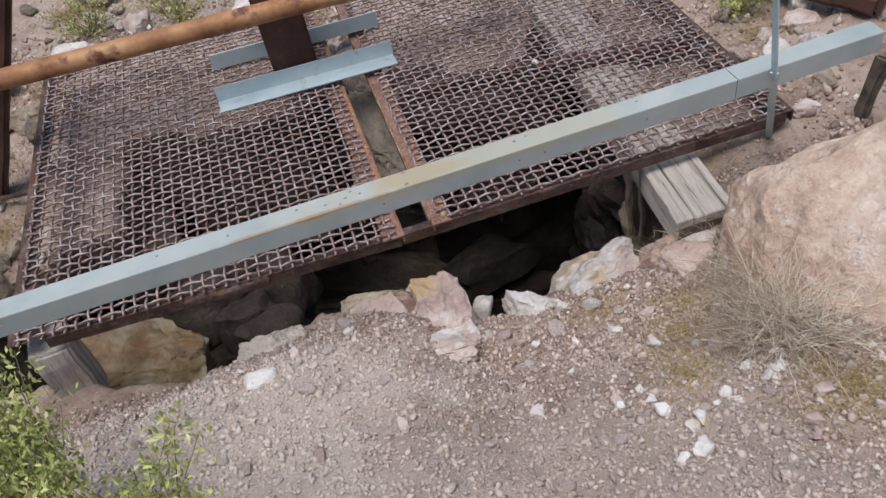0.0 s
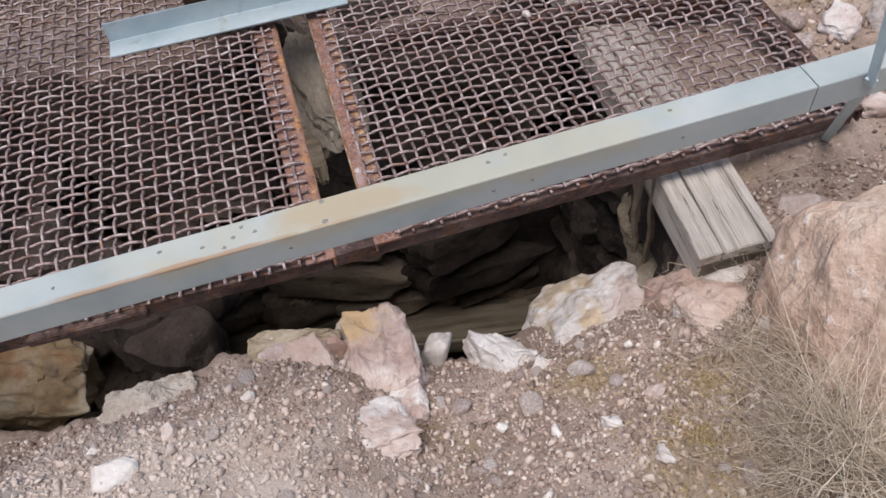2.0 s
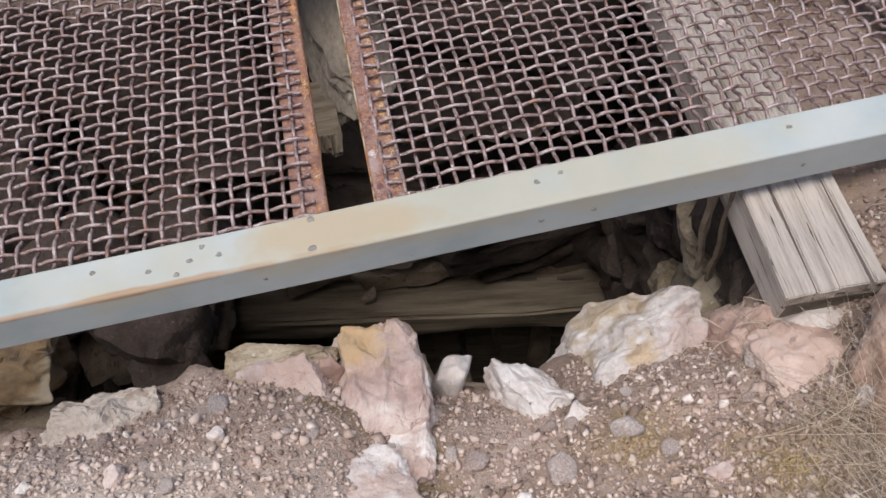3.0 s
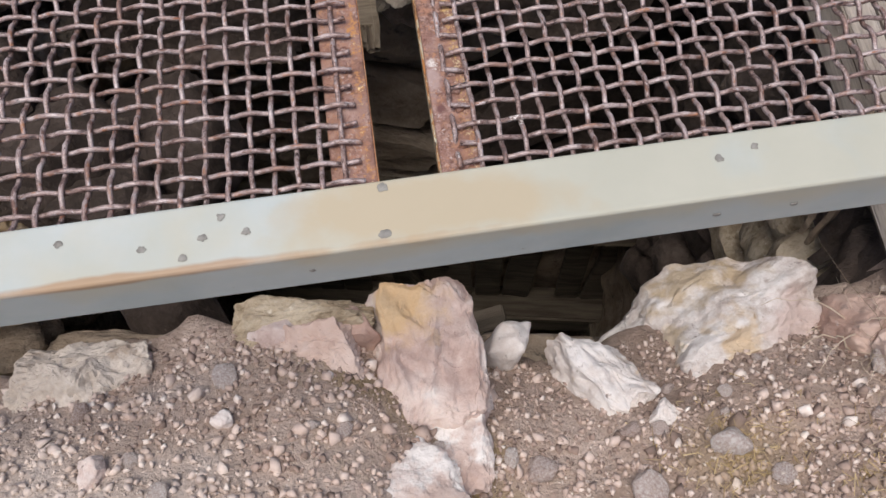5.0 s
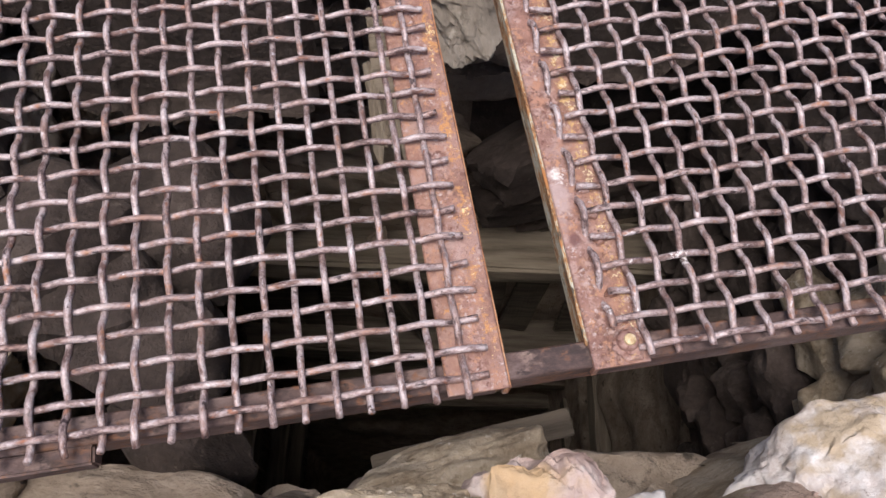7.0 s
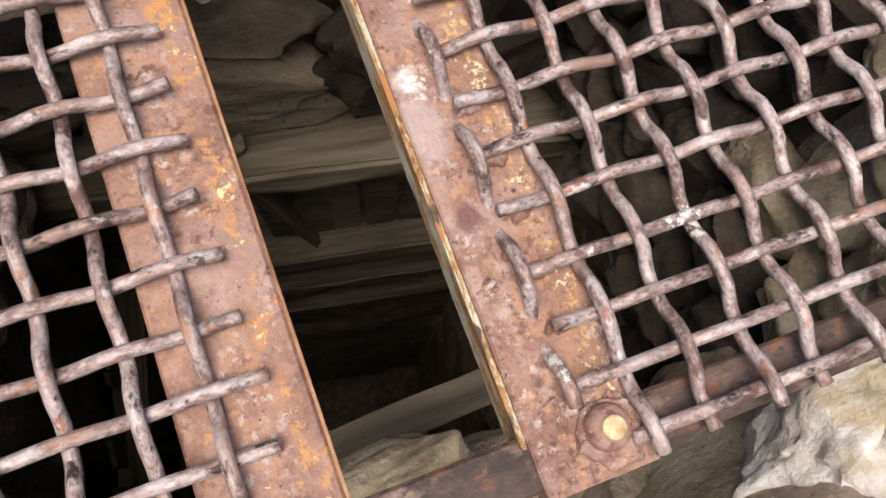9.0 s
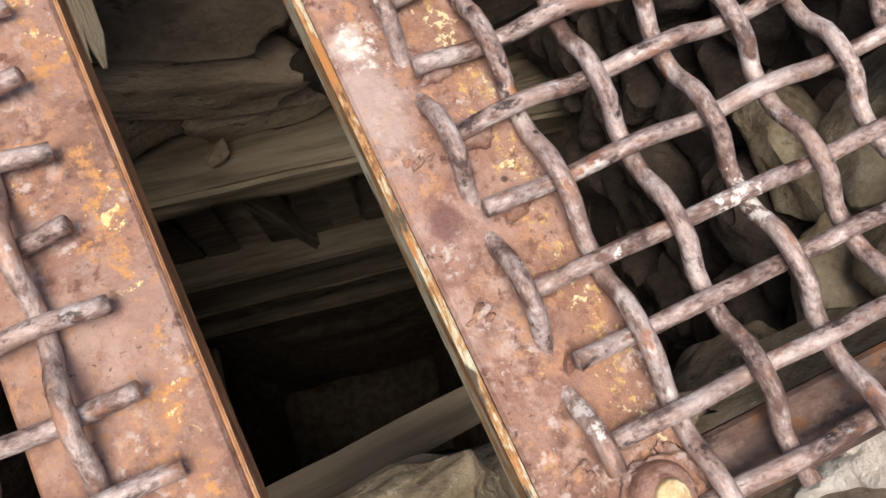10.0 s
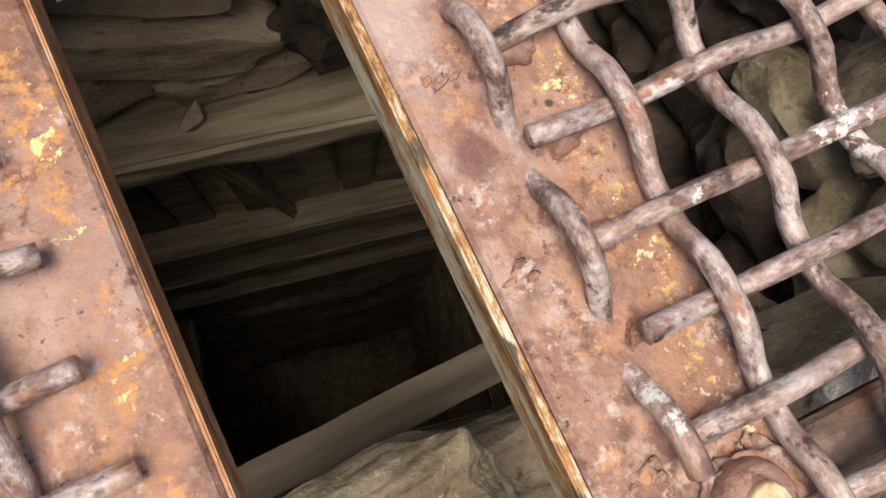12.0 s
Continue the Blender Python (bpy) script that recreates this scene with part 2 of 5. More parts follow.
WOOD = grey_wood("weathered_grey_wood", (0.35, 6, 6))
POSTWOOD = grey_wood("weathered_post_wood", (6, 6, 0.4))
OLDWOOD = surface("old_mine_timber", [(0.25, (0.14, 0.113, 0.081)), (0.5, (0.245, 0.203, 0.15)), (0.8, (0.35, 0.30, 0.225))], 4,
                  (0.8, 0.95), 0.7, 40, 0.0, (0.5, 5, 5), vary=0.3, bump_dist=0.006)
# dark wood; down the shaft its colour also carries the shade of depth
DARKTIMBER = surface("dark_and_shaded_timber", [(0.25, (0.082, 0.067, 0.05)), (0.5, (0.155, 0.129, 0.098)), (0.8, (0.23, 0.195, 0.15))], 4, (0.8, 0.95), 0.7, 40, 0.0, (0.5, 5, 5), vary=0.3, bump_dist=0.006)
DARKPLANK = surface("dark_brown_plank", [(0.25, (0.06, 0.049, 0.036)), (0.5, (0.108, 0.089, 0.067)), (0.8, (0.16, 0.132, 0.10))], 4, (0.85, 0.95), 0.7, 40, 0.0, (0.5, 5, 5), bump_dist=0.006)
ROCK = surface("pale_pink_rock", [(0.15, (0.36, 0.26, 0.22)), (0.4, (0.52, 0.41, 0.37)), (0.62, (0.64, 0.565, 0.53)), (0.85, (0.77, 0.74, 0.71))], 9,
               (0.8, 0.95), 0.8, 70, specks=[((0.50, 0.33, 0.14), 12, 0.56, 0.68, 5, 0.5, 0.62), ((0.26, 0.20, 0.17), 60, 0.62, 0.70)], vary=0.3, grain=0.5, bump_dist=0.006)
WHITEROCK = surface("white_quartz_rock", [(0.1, (0.42, 0.35, 0.31)), (0.35, (0.60, 0.54, 0.50)), (0.6, (0.74, 0.71, 0.68)), (0.85, (0.82, 0.80, 0.78))], 8,
                    (0.75, 0.95), 0.8, 60, specks=[((0.55, 0.36, 0.14), 14, 0.54, 0.66, 6, 0.52, 0.6), ((0.30, 0.25, 0.23), 50, 0.64, 0.70)], grain=0.6, bump_dist=0.006)
CRUSTROCK = surface("pink_rock_with_orange_crust", [(0.15, (0.38, 0.26, 0.22)), (0.45, (0.54, 0.41, 0.36)), (0.8, (0.70, 0.61, 0.56))], 8,
                    (0.8, 0.95), 0.8, 60, specks=[((0.68, 0.64, 0.60), 16, 0.60, 0.72)], grain=0.5, bump_dist=0.006)
stain(CRUSTROCK, (-0.03, 0.09, 0.155), (0.10, 0.13, 0.034), (0.60, 0.40, 0.17), 0.7, 0.5, 24)
stain(CRUSTROCK, (0.13, 0.0, 0.02), (0.05, 0.2, 0.16), (0.76, 0.73, 0.70), 0.8, 0.4, 22)
STAINPINK = surface("pink_rock_with_white_veins", [(0.15, (0.40, 0.29, 0.25)), (0.45, (0.56, 0.44, 0.39)), (0.8, (0.72, 0.65, 0.61))], 8,
                    (0.8, 0.95), 0.8, 60, specks=[((0.76, 0.73, 0.70), 10, 0.52, 0.62)], grain=0.5, bump_dist=0.006)
CREAMROCK = surface("cream_grey_rock", [(0.15, (0.34, 0.28, 0.23)), (0.4, (0.52, 0.455, 0.39)), (0.7, (0.66, 0.60, 0.53))], 9,
                    (0.8, 0.95), 0.9, 45, specks=[((0.42, 0.34, 0.27), 18, 0.56, 0.68), ((0.26, 0.21, 0.18), 50, 0.63, 0.70)], grain=0.7, bump_dist=0.008)
OCHRE = surface("ochre_dry_moss", [(0.1, (0.26, 0.19, 0.085)), (0.5, (0.44, 0.33, 0.17)), (0.9, (0.58, 0.46, 0.27))], 10, (0.8, 0.95), 0.0, 50, island=True)
BOULDER = surface("pink_boulder_granite", [(0.2, (0.43, 0.285, 0.21)), (0.42, (0.58, 0.425, 0.335)), (0.58, (0.67, 0.525, 0.43)), (0.8, (0.78, 0.67, 0.575))], 3.2,
                  (0.85, 0.95), 1.0, 24, specks=[((0.57, 0.35, 0.20), 3, 0.54, 0.70, 1.6, 0.48, 0.6), ((0.78, 0.72, 0.68), 12, 0.60, 0.68), ((0.36, 0.25, 0.205), 22, 0.64, 0.72), ((0.47, 0.33, 0.275), 55, 0.58, 0.68)], grain=0.9, bump_dist=0.022)
STAINEDROCK = surface("white_rock_with_ochre_stain", [(0.1, (0.42, 0.35, 0.31)), (0.35, (0.60, 0.54, 0.50)), (0.6, (0.74, 0.71, 0.68)), (0.85, (0.82, 0.80, 0.78))], 8,
                      (0.75, 0.95), 0.9, 50, specks=[((0.40, 0.33, 0.29), 22, 0.56, 0.66, 7, 0.45, 0.6), ((0.30, 0.25, 0.23), 50, 0.63, 0.70)], grain=0.8, bump_dist=0.008)
stain(STAINEDROCK, (0.02, -0.09, 0.12), (0.06, 0.09, 0.05), (0.58, 0.41, 0.20), 0.6, 0.9, 26)
stain(STAINEDROCK, (-0.10, -0.06, 0.11), (0.05, 0.09, 0.035), (0.60, 0.47, 0.27), 0.5, 0.9, 30)
stain(STAINEDROCK, (-0.06, 0.10, 0.12), (0.18, 0.10, 0.14), (0.46, 0.35, 0.21), 0.8, 0.8, 24)
stain(STAINEDROCK, (0.15, -0.06, 0.10), (0.08, 0.1, 0.08), (0.56, 0.43, 0.39), 0.7, 0.4, 18)
TAN = surface("tan_rock", [(0.2, (0.25, 0.192, 0.125)), (0.5, (0.44, 0.362, 0.257)), (0.8, (0.60, 0.525, 0.405))], 7, (0.85, 0.95), 0.9, 40, specks=[((0.24, 0.186, 0.12), 25, 0.57, 0.67), ((0.744, 0.684, 0.576), 40, 0.62, 0.7)], grain=0.7, bump_dist=0.012)
PINK = surface("pink_granite", [(0.2, (0.36, 0.23, 0.185)), (0.5, (0.55, 0.41, 0.345)), (0.8, (0.68, 0.58, 0.52))], 5,
               (0.8, 0.95), 0.7, 45, specks=[((0.28, 0.22, 0.20), 30, 0.62, 0.7), ((0.58, 0.53, 0.50), 18, 0.64, 0.74)], bump_dist=0.008)
YELLOW = surface("yellow_stained_rock", [(0.2, (0.172, 0.123, 0.082)), (0.45, (0.312, 0.221, 0.123)), (0.75, (0.443, 0.385, 0.295))], 9,
                 (0.8, 0.95), 0.5, 50, specks=[((0.271, 0.139, 0.0656), 6, 0.58, 0.68)], bump_dist=0.006)
PITROCK = surface("dusty_pit_rock", [(0.2, (0.24, 0.187, 0.137)), (0.5, (0.39, 0.315, 0.24)), (0.8, (0.52, 0.435, 0.34))], 7,
                  (0.85, 0.97), 1.0, 38, vary=0.35, grain=0.6, specks=[((0.117, 0.0957, 0.0722), 22, 0.58, 0.68)], bump_dist=0.02)
# brown earth; the dimness of the upper pit is put into this colour
SHADEDEARTH = surface("brown_earth_with_pit_shade", [(0.2, (0.042, 0.031, 0.025)), (0.5, (0.080, 0.060, 0.050)), (0.8, (0.13, 0.102, 0.086))], 6,
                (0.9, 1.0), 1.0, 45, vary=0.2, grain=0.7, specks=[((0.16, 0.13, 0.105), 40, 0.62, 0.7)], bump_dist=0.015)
DIRT = surface("gravelly_dirt", [(0.2, (0.255, 0.188, 0.148)), (0.45, (0.41, 0.312, 0.254)), (0.75, (0.575, 0.465, 0.40))], 3.2,
               (0.9, 1.0), 0.9, 110, specks=[((0.325, 0.242, 0.122), 2.2, 0.60, 0.72), ((0.569, 0.429, 0.379), 5, 0.62, 0.72), ((0.177, 0.135, 0.116), 90, 0.60, 0.68), ((0.705, 0.632, 0.583), 70, 0.64, 0.70)],
               grain=0.7, bump_dist=0.014)
PEBBLE = surface("pebble", [(0.05, (0.19, 0.137, 0.112)), (0.35, (0.37, 0.278, 0.236)), (0.65, (0.53, 0.42, 0.365)), (0.88, (0.66, 0.56, 0.50)), (1.0, (0.78, 0.73, 0.68))], 30,
                 (0.8, 0.95), 0.4, 200, island=True, bump_dist=0.002)
for m in (DIRT, PEBBLE):
    stain(m, (-0.95, -0.85, 0), (0.75, 0.55, 1.0), (0.66, 0.585, 0.535), 0.66, 0.5, 6)
    stain(m, (-0.3, -1.35, 0), (1.3, 0.5, 1.0), (0.50, 0.435, 0.395), 0.5, 0.5, 7)
    for x, y, rx, ry in ((0.62, -1.30, 0.20, 0.12), (0.95, -1.25, 0.3, 0.25), (0.38, -0.95, 0.2, 0.14), (0.27, -0.58, 0.13, 0.08), (0.6, -0.7, 0.2, 0.12)):
        stain(m, (x, y, 0), (rx, ry, 1.0), (0.37, 0.285, 0.18), 0.45, 0.5, 14)
STRAW = surface("dry_grass", [(0.1, (0.27, 0.215, 0.155)), (0.5, (0.50, 0.41, 0.31)), (0.9, (0.74, 0.65, 0.53))], 10, (0.7, 0.9), 0.0, 50, island=True)
LEAF = surface("shrub_leaf", [(0.1, (0.20, 0.235, 0.055)), (0.5, (0.44, 0.47, 0.14)), (0.9, (0.68, 0.69, 0.30))], 10, (0.5, 0.75), 0.0, 50, island=True)
TWIG = surface("dry_twig", [(0.2, (0.14, 0.10, 0.07)), (0.6, (0.28, 0.22, 0.16))], 20, (0.8, 0.95), 0.2, 100)
WHITE = surface("white_crust", [(0.15, (0.30, 0.20, 0.17)), (0.42, (0.46, 0.38, 0.34)), (0.72, (0.68, 0.63, 0.60))], 75, (0.7, 0.9), 0.6, 260, grain=0.8, bump_dist=0.0015)

STUD = surface("ochre_stud_end", [(0.2, (0.26, 0.14, 0.06)), (0.5, (0.50, 0.38, 0.21)), (0.8, (0.68, 0.60, 0.45))], 90, (0.4, 0.7), 0.6, 300, 0.2, bump_dist=0.001)

# ---- shaping helpers ----


def part(name, bm, material, parent=None, label="", smooth=False):
    me = bpy.data.meshes.new(name)
    bm.to_mesh(me)
    bm.free()
    me.materials.append(material)
    if smooth:
        me.polygons.foreach_set("use_smooth", [True] * len(me.polygons))
    ob = new(name, me)
    ob.parent = parent
    return tagged(ob, label)


def from_data(name, verts, faces, material, parent=None, smooth=False):
    me = bpy.data.meshes.new(name)
    me.from_pydata(verts, [], faces)
    me.update()
    me.materials.append(material)
    if smooth:
        me.polygons.foreach_set("use_smooth", [True] * len(me.polygons))
    ob = new(name, me)
    ob.parent = parent
    return ob


def box_bm(x0, x1, y0, y1, z0, z1, bevel=0.004, cuts=0, rough=0.0, seed=0):
    """A box with worn edges; cuts and rough make its faces uneven."""
    bm = bmesh.new()
    bmesh.ops.create_cube(bm, size=1)
    for v in bm.verts:
        v.co = Vector(((x0 + x1) / 2 + v.co.x * (x1 - x0), (y0 + y1) / 2 + v.co.y * (y1 - y0), (z0 + z1) / 2 + v.co.z * (z1 - z0)))
    if bevel:
        bmesh.ops.bevel(bm, geom=bm.edges[:], offset=bevel, segments=2, affect="EDGES")
    if cuts:
        bmesh.ops.subdivide_edges(bm, edges=[e for e in bm.edges if e.calc_length() > 3 * bevel + 0.01], cuts=cuts, use_grid_fill=True)
    if rough:
        for v in bm.verts:
            q = v.co * 9 + Vector((seed * 3.1, seed * 1.7, seed))
            v.co += rough * Vector((noise.noise(q), noise.noise(q + Vector((9, 0, 0))), noise.noise(q + Vector((0, 9, 0)))))
    return bm


def angle_bm(length, wide, tall, thick, flip=1, steps=24, bend=0.0008):
    """An angle iron along +x from 0: a top flange from y = 0 to wide, and a leg down at y = 0."""
    c = thick * 0.3
    prof = [(0, -tall), (0, -c), (c, 0), (wide - c, 0), (wide, -c), (wide, -thick), (thick + c, -thick), (thick, -thick - c), (thick, -tall)]
    bm = bmesh.new()
    rings = []
    for k in range(steps + 1):
        x = length * k / steps
        rings.append([bm.verts.new((x, flip * (y + bend * noise.noise((x * 6, 3, wide))), z + bend * noise.noise((x * 7, y * 20, 5)))) for y, z in prof])
    n = len(prof)
    for a, b in zip(rings, rings[1:]):
        for k in range(n):
            bm.faces.new((a[k], b[k], b[(k + 1) % n], a[(k + 1) % n]))
    bm.faces.new(rings[0])
    bm.faces.new(rings[-1])
    bmesh.ops.recalc_face_normals(bm, faces=bm.faces[:])
    return bm


def tube_data(points, radius, sides=8, base=0):
    """Vertices and faces of a tube through points; radius may be a list."""
    verts, faces = [], []
    n = len(points)
    rads = radius if isinstance(radius, list) else [radius] * n
    pts = [Vector(p) for p in points]
    ref = Vector((0.123, 0.31, 0.94)).normalized()
    for k in range(n):
        d = (pts[min(k + 1, n - 1)] - pts[max(k - 1, 0)]).normalized()
        a = d.cross(ref).normalized()
        b = d.cross(a)
        for s in range(sides):
            w = 2 * math.pi * s / sides
            verts.append(tuple(pts[k] + rads[k] * (math.cos(w) * a + math.sin(w) * b)))
    for k in range(n - 1):
        for s in range(sides):
            i, j = base + k * sides + s, base + k * sides + (s + 1) % sides
            faces.append((i, j, j + sides, i + sides))
    faces.append(tuple(base + s for s in range(sides))[::-1])
    faces.append(tuple(base + (n - 1) * sides + s for s in range(sides)))
    return verts, faces


def attach(ob, parent):
    """Make ob a part of parent where it stands; both are placed in the world."""
    ob.parent = parent
    ob.matrix_parent_inverse = parent.matrix_basis.inverted()
    return ob


def rock_bm(seed, sx, sy, sz, cuts=16, detail=3, lump=0.25, fine=0.03, boxy=0.8, soften=2, crack=0.0, rugged=0.0):
    """A broken rock: the hull of random corners, its edges worn a little and its faces roughened."""
    rng = random.Random(seed)
    bm = bmesh.new()
    for _ in range(cuts):
        p = Vector((rng.gauss(0, 1), rng.gauss(0, 1), rng.gauss(0, 1))).normalized()
        p = Vector([math.copysign(abs(c) ** boxy, c) for c in p])
        bm.verts.new(p * rng.uniform(1 - lump, 1.08))
    hull = bmesh.ops.convex_hull(bm, input=bm.verts[:])
    bmesh.ops.delete(bm, geom=[g for g in hull["geom_interior"] if isinstance(g, bmesh.types.BMVert)], context="VERTS")
    bmesh.ops.triangulate(bm, faces=bm.faces[:])
    for _ in range(detail):
        bmesh.ops.subdivide_edges(bm, edges=bm.edges[:], cuts=1, use_grid_fill=True)
    for _ in range(soften):
        bmesh.ops.smooth_vert(bm, verts=bm.verts[:], factor=0.5, use_axis_x=True, use_axis_y=True, use_axis_z=True)
    o = Vector((seed * 1.37 % 50, seed * 2.11 % 50, seed * 0.73 % 50))
    for v in bm.verts:
        p = v.co
        q = p + fine * 2.2 * noise.noise_vector(p * 2.6 + o)
        q += p.normalized() * fine * (noise.noise(p * 5 + o) + 0.45 * noise.noise(p * 11 + o) + 0.16 * noise.noise(p * 25 + o))
        q -= p.normalized() * rugged * (abs(noise.noise(p * 3.1 + o)) + 0.6 * abs(noise.noise(p * 6.7 - o)) + 0.4 * abs(noise.noise(p * 14 + o)) + 0.22 * abs(noise.noise(p * 30 - o)) - 0.35)
        if crack:
            d = abs(noise.noise(p * 1.5 + o + 0.15 * noise.noise_vector(p * 7 + o)))
            q -= p.normalized() * crack * max(0.0, 1 - d / 0.05)
            e = abs(noise.noise(p * 4.3 - o + 0.1 * noise.noise_vector(p * 11)))
            q -= p.normalized() * crack * 0.25 * max(0.0, 1 - e / 0.09)
        v.co = Vector((q.x * sx, q.y * sy, q.z * sz))
    return bm


def rock(name, seed, place, size, material, turn=(0, 0, 0), cuts=18, detail=3, label="", category="rock", lump=0.25, fine=0.03, group="", boxy=0.8, soften=2, crack=0.0, rugged=0.0):
    ob = part(name, rock_bm(seed, *size, cuts, detail, lump, fine, boxy, soften, crack, rugged), material)
    ob.data.shade_smooth()
    ob.data.set_sharp_from_angle(angle=radians(38))
    ob.matrix_world = pose(*place, *turn)
    return tagged(ob, label, category, group)


def bar_bm(length, half, worn=0.004, steps=60, bend=0.0006):
    """A straight square bar along +x from 0, its long edges worn round."""
    prof = []
    for k in range(4):
        a0 = math.pi / 4 + k * math.pi / 2
        cx, cz = (half - worn) * math.copysign(1, math.cos(a0)), (half - worn) * math.copysign(1, math.sin(a0))
        for j in range(4):
            a = k * math.pi / 2 + j * math.pi / 6
            prof.append((cx + worn * math.cos(a), cz + worn * math.sin(a)))
    bm = bmesh.new()
    n = len(prof)
    rings = []
    for k in range(steps + 1):
        x = length * k / steps
        dy, dz = bend * noise.noise((x * 3, half, 1)), bend * noise.noise((x * 3, half, 8))
        rings.append([bm.verts.new((x, y + dy, z + dz)) for y, z in prof])
    for a, b in zip(rings, rings[1:]):
        for k in range(n):
            bm.faces.new((a[k], b[k], b[(k + 1) % n], a[(k + 1) % n]))
    bm.faces.new(rings[0])
    bm.faces.new(rings[-1])
    bmesh.ops.recalc_face_normals(bm, faces=bm.faces[:])
    return bm

# ---- ground with the pit in it ----
PIT_TURN = radians(-10.5)
PIT_O = Vector((-0.25, 0.45))
PIT_HALF = (1.13, 0.82)
PIT_BACK = 0.92


def pit_uv(x, y):
    d = Vector((x, y)) - PIT_O
    c, s = math.cos(PIT_TURN), math.sin(PIT_TURN)
    return d.x * c + d.y * s, -d.x * s + d.y * c


def pit_xy(u, v):
    c, s = math.cos(PIT_TURN), math.sin(PIT_TURN)
    return PIT_O.x + u * c - v * s, PIT_O.y + u * s + v * c


def lip_y(x):
    """The front lip of the pit, where the bank breaks off."""
    rows = [(-2.2, -0.02), (-1.5, -0.10), (-1.15, -0.20), (-0.9, -0.27), (-0.62, -0.21), (-0.45, -0.245), (-0.2, -0.24), (-0.08, -0.29),
            (0.03, -0.33), (0.12, -0.31), (0.3, -0.24), (0.52, -0.22), (0.66, -0.26), (0.9, -0.1)]
    for (xa, ya), (xb, yb) in zip(rows, rows[1:]):
        if x <= xb:
            f = max(0.0, min(1.0, (x - xa) / (xb - xa)))
            return ya + f * (yb - ya)
    return -0.1


def inside(x, y):
    """Metres by which a place lies inside the pit's opening (below nought: outside)."""
    u, v = pit_uv(x, y)
    back = 0.50 + 0.36 * max(0.0, min(1.0, (u + 0.34) / 0.15)) - v + 0.03 * noise.noise((x * 4, 1, 0))
    side = PIT_HALF[0] + (0.42 * max(0.0, min(1.0, (0.55 - y) / 0.2)) if u < 0 else 0.0) - abs(u) + 0.07 * noise.noise((y * 4, 2, 0))
    front = y - lip_y(x) + 0.02 * noise.noise((x * 14, 5, 0))
    return min(back, side, front)


def ease(f):
    f = max(0.0, min(1.0, f))
    return f * f * (3 - 2 * f)


def slope_at(rows, y):
    """The height of a bank's slope at y, from a few breaks of slope."""
    for (ya, za), (yb, zb) in zip(rows, rows[1:]):
        if y >= yb:
            return za + (zb - za) * (ya - y) / (ya - yb) if y < ya else za
    (ya, za), (yb, zb) = rows[-2:]
    return zb + 0.3 * min(yb - y, 2.0)


BANK_WEST = [(-0.22, -0.185), (-0.30, -0.15), (-0.43, -0.065), (-0.60, 0.035), (-0.72, 0.075), (-1.05, 0.14), (-1.5, 0.26)]
BANK_EAST = [(-0.20, -0.43), (-0.30, -0.37), (-0.42, -0.285), (-0.51, -0.21), (-0.70, -0.125), (-0.85, -0.015), (-1.06, 0.065), (-1.5, 0.21)]


def ground_z(x, y):
    flat = -0.15 + 0.03 * max(0.0, x - 0.9) + 0.02 * max(0.0, y - 1.6)
    flat += 0.07 * ease((x - 0.75) / 0.8) * (1 if y < 0.4 else 0.5)
    west = slope_at(BANK_WEST, y) - 0.10 * ease((-0.85 - x) / 0.3) * ease((y + 0.55) / 0.3)
    east = slope_at(BANK_EAST, y)
    side = -0.19 + 0.40 * max(0.0, -0.42 - y)
    k = ease((x - 0.50) / 0.35)
    east = east + (side - east) * k
    k = ease((x + 0.45) / 0.40)
    bank = west + (east - west) * k
    k = ease((y + 0.20) / 0.25) if x < -1.0 else ease((y + 0.36) / 0.2) if x > 0.7 else 0.0
    z = bank + (flat - bank) * k
    z += 0.022 * noise.noise((x * 2.3, y * 2.3, 1)) + 0.018 * noise.noise((x * 7, y * 7, 2)) + 0.009 * noise.noise((x * 19, y * 19, 3))
    z += 0.035 * math.exp(-((x - 0.42) / 0.14) ** 2 - ((y + 0.47) / 0.07) ** 2) + 0.03 * math.exp(-((x + 0.07) / 0.07) ** 2 - ((y + 0.45) / 0.08) ** 2) + 0.028 * math.exp(-((x + 0.32) / 0.07) ** 2 - ((y + 0.43) / 0.06) ** 2)
    z += 0.0055 * noise.noise((x * 48, y * 48, 4))
    return z


def axis_steps(lo, hi, fine, far, grow=1.25):
    vals = list(np.arange(lo, hi + fine / 2, fine))
    for sign, end in ((1, hi), (-1, lo)):
        step, at = fine, end
        while abs(at) < far:
            step *= grow
            at += sign * step
            vals.append(at)
    return sorted(vals)


GX = axis_steps(-1.9, 1.9, 0.0175, 70)
GY = axis_steps(-1.75, 1.9, 0.0175, 70)
gv, gkeep, gf, gm = [], {}, [], []
for j, y in enumerate(GY):
    for i, x in enumerate(GX):
        d = inside(x, y) if abs(x) < 2 and -0.6 < y < 1.7 else -1
        u, v = pit_uv(x, y)
        if d < (0.08 if abs(u) > 0.98 else 0.09 if y < 0.05 else 0.16):
            z = ground_z(x, y)
            if d > -0.008:
                k = min(1.0, (d + 0.008) / 0.12)
                z -= 0.68 * k ** 1.2 + 0.05 * k * noise.noise((x * 12, y * 12, z * 10)) + 0.03 * k * noise.noise((x * 31, y * 31, 3))
            gkeep[i, j] = len(gv)
            gv.append((x, y, z))
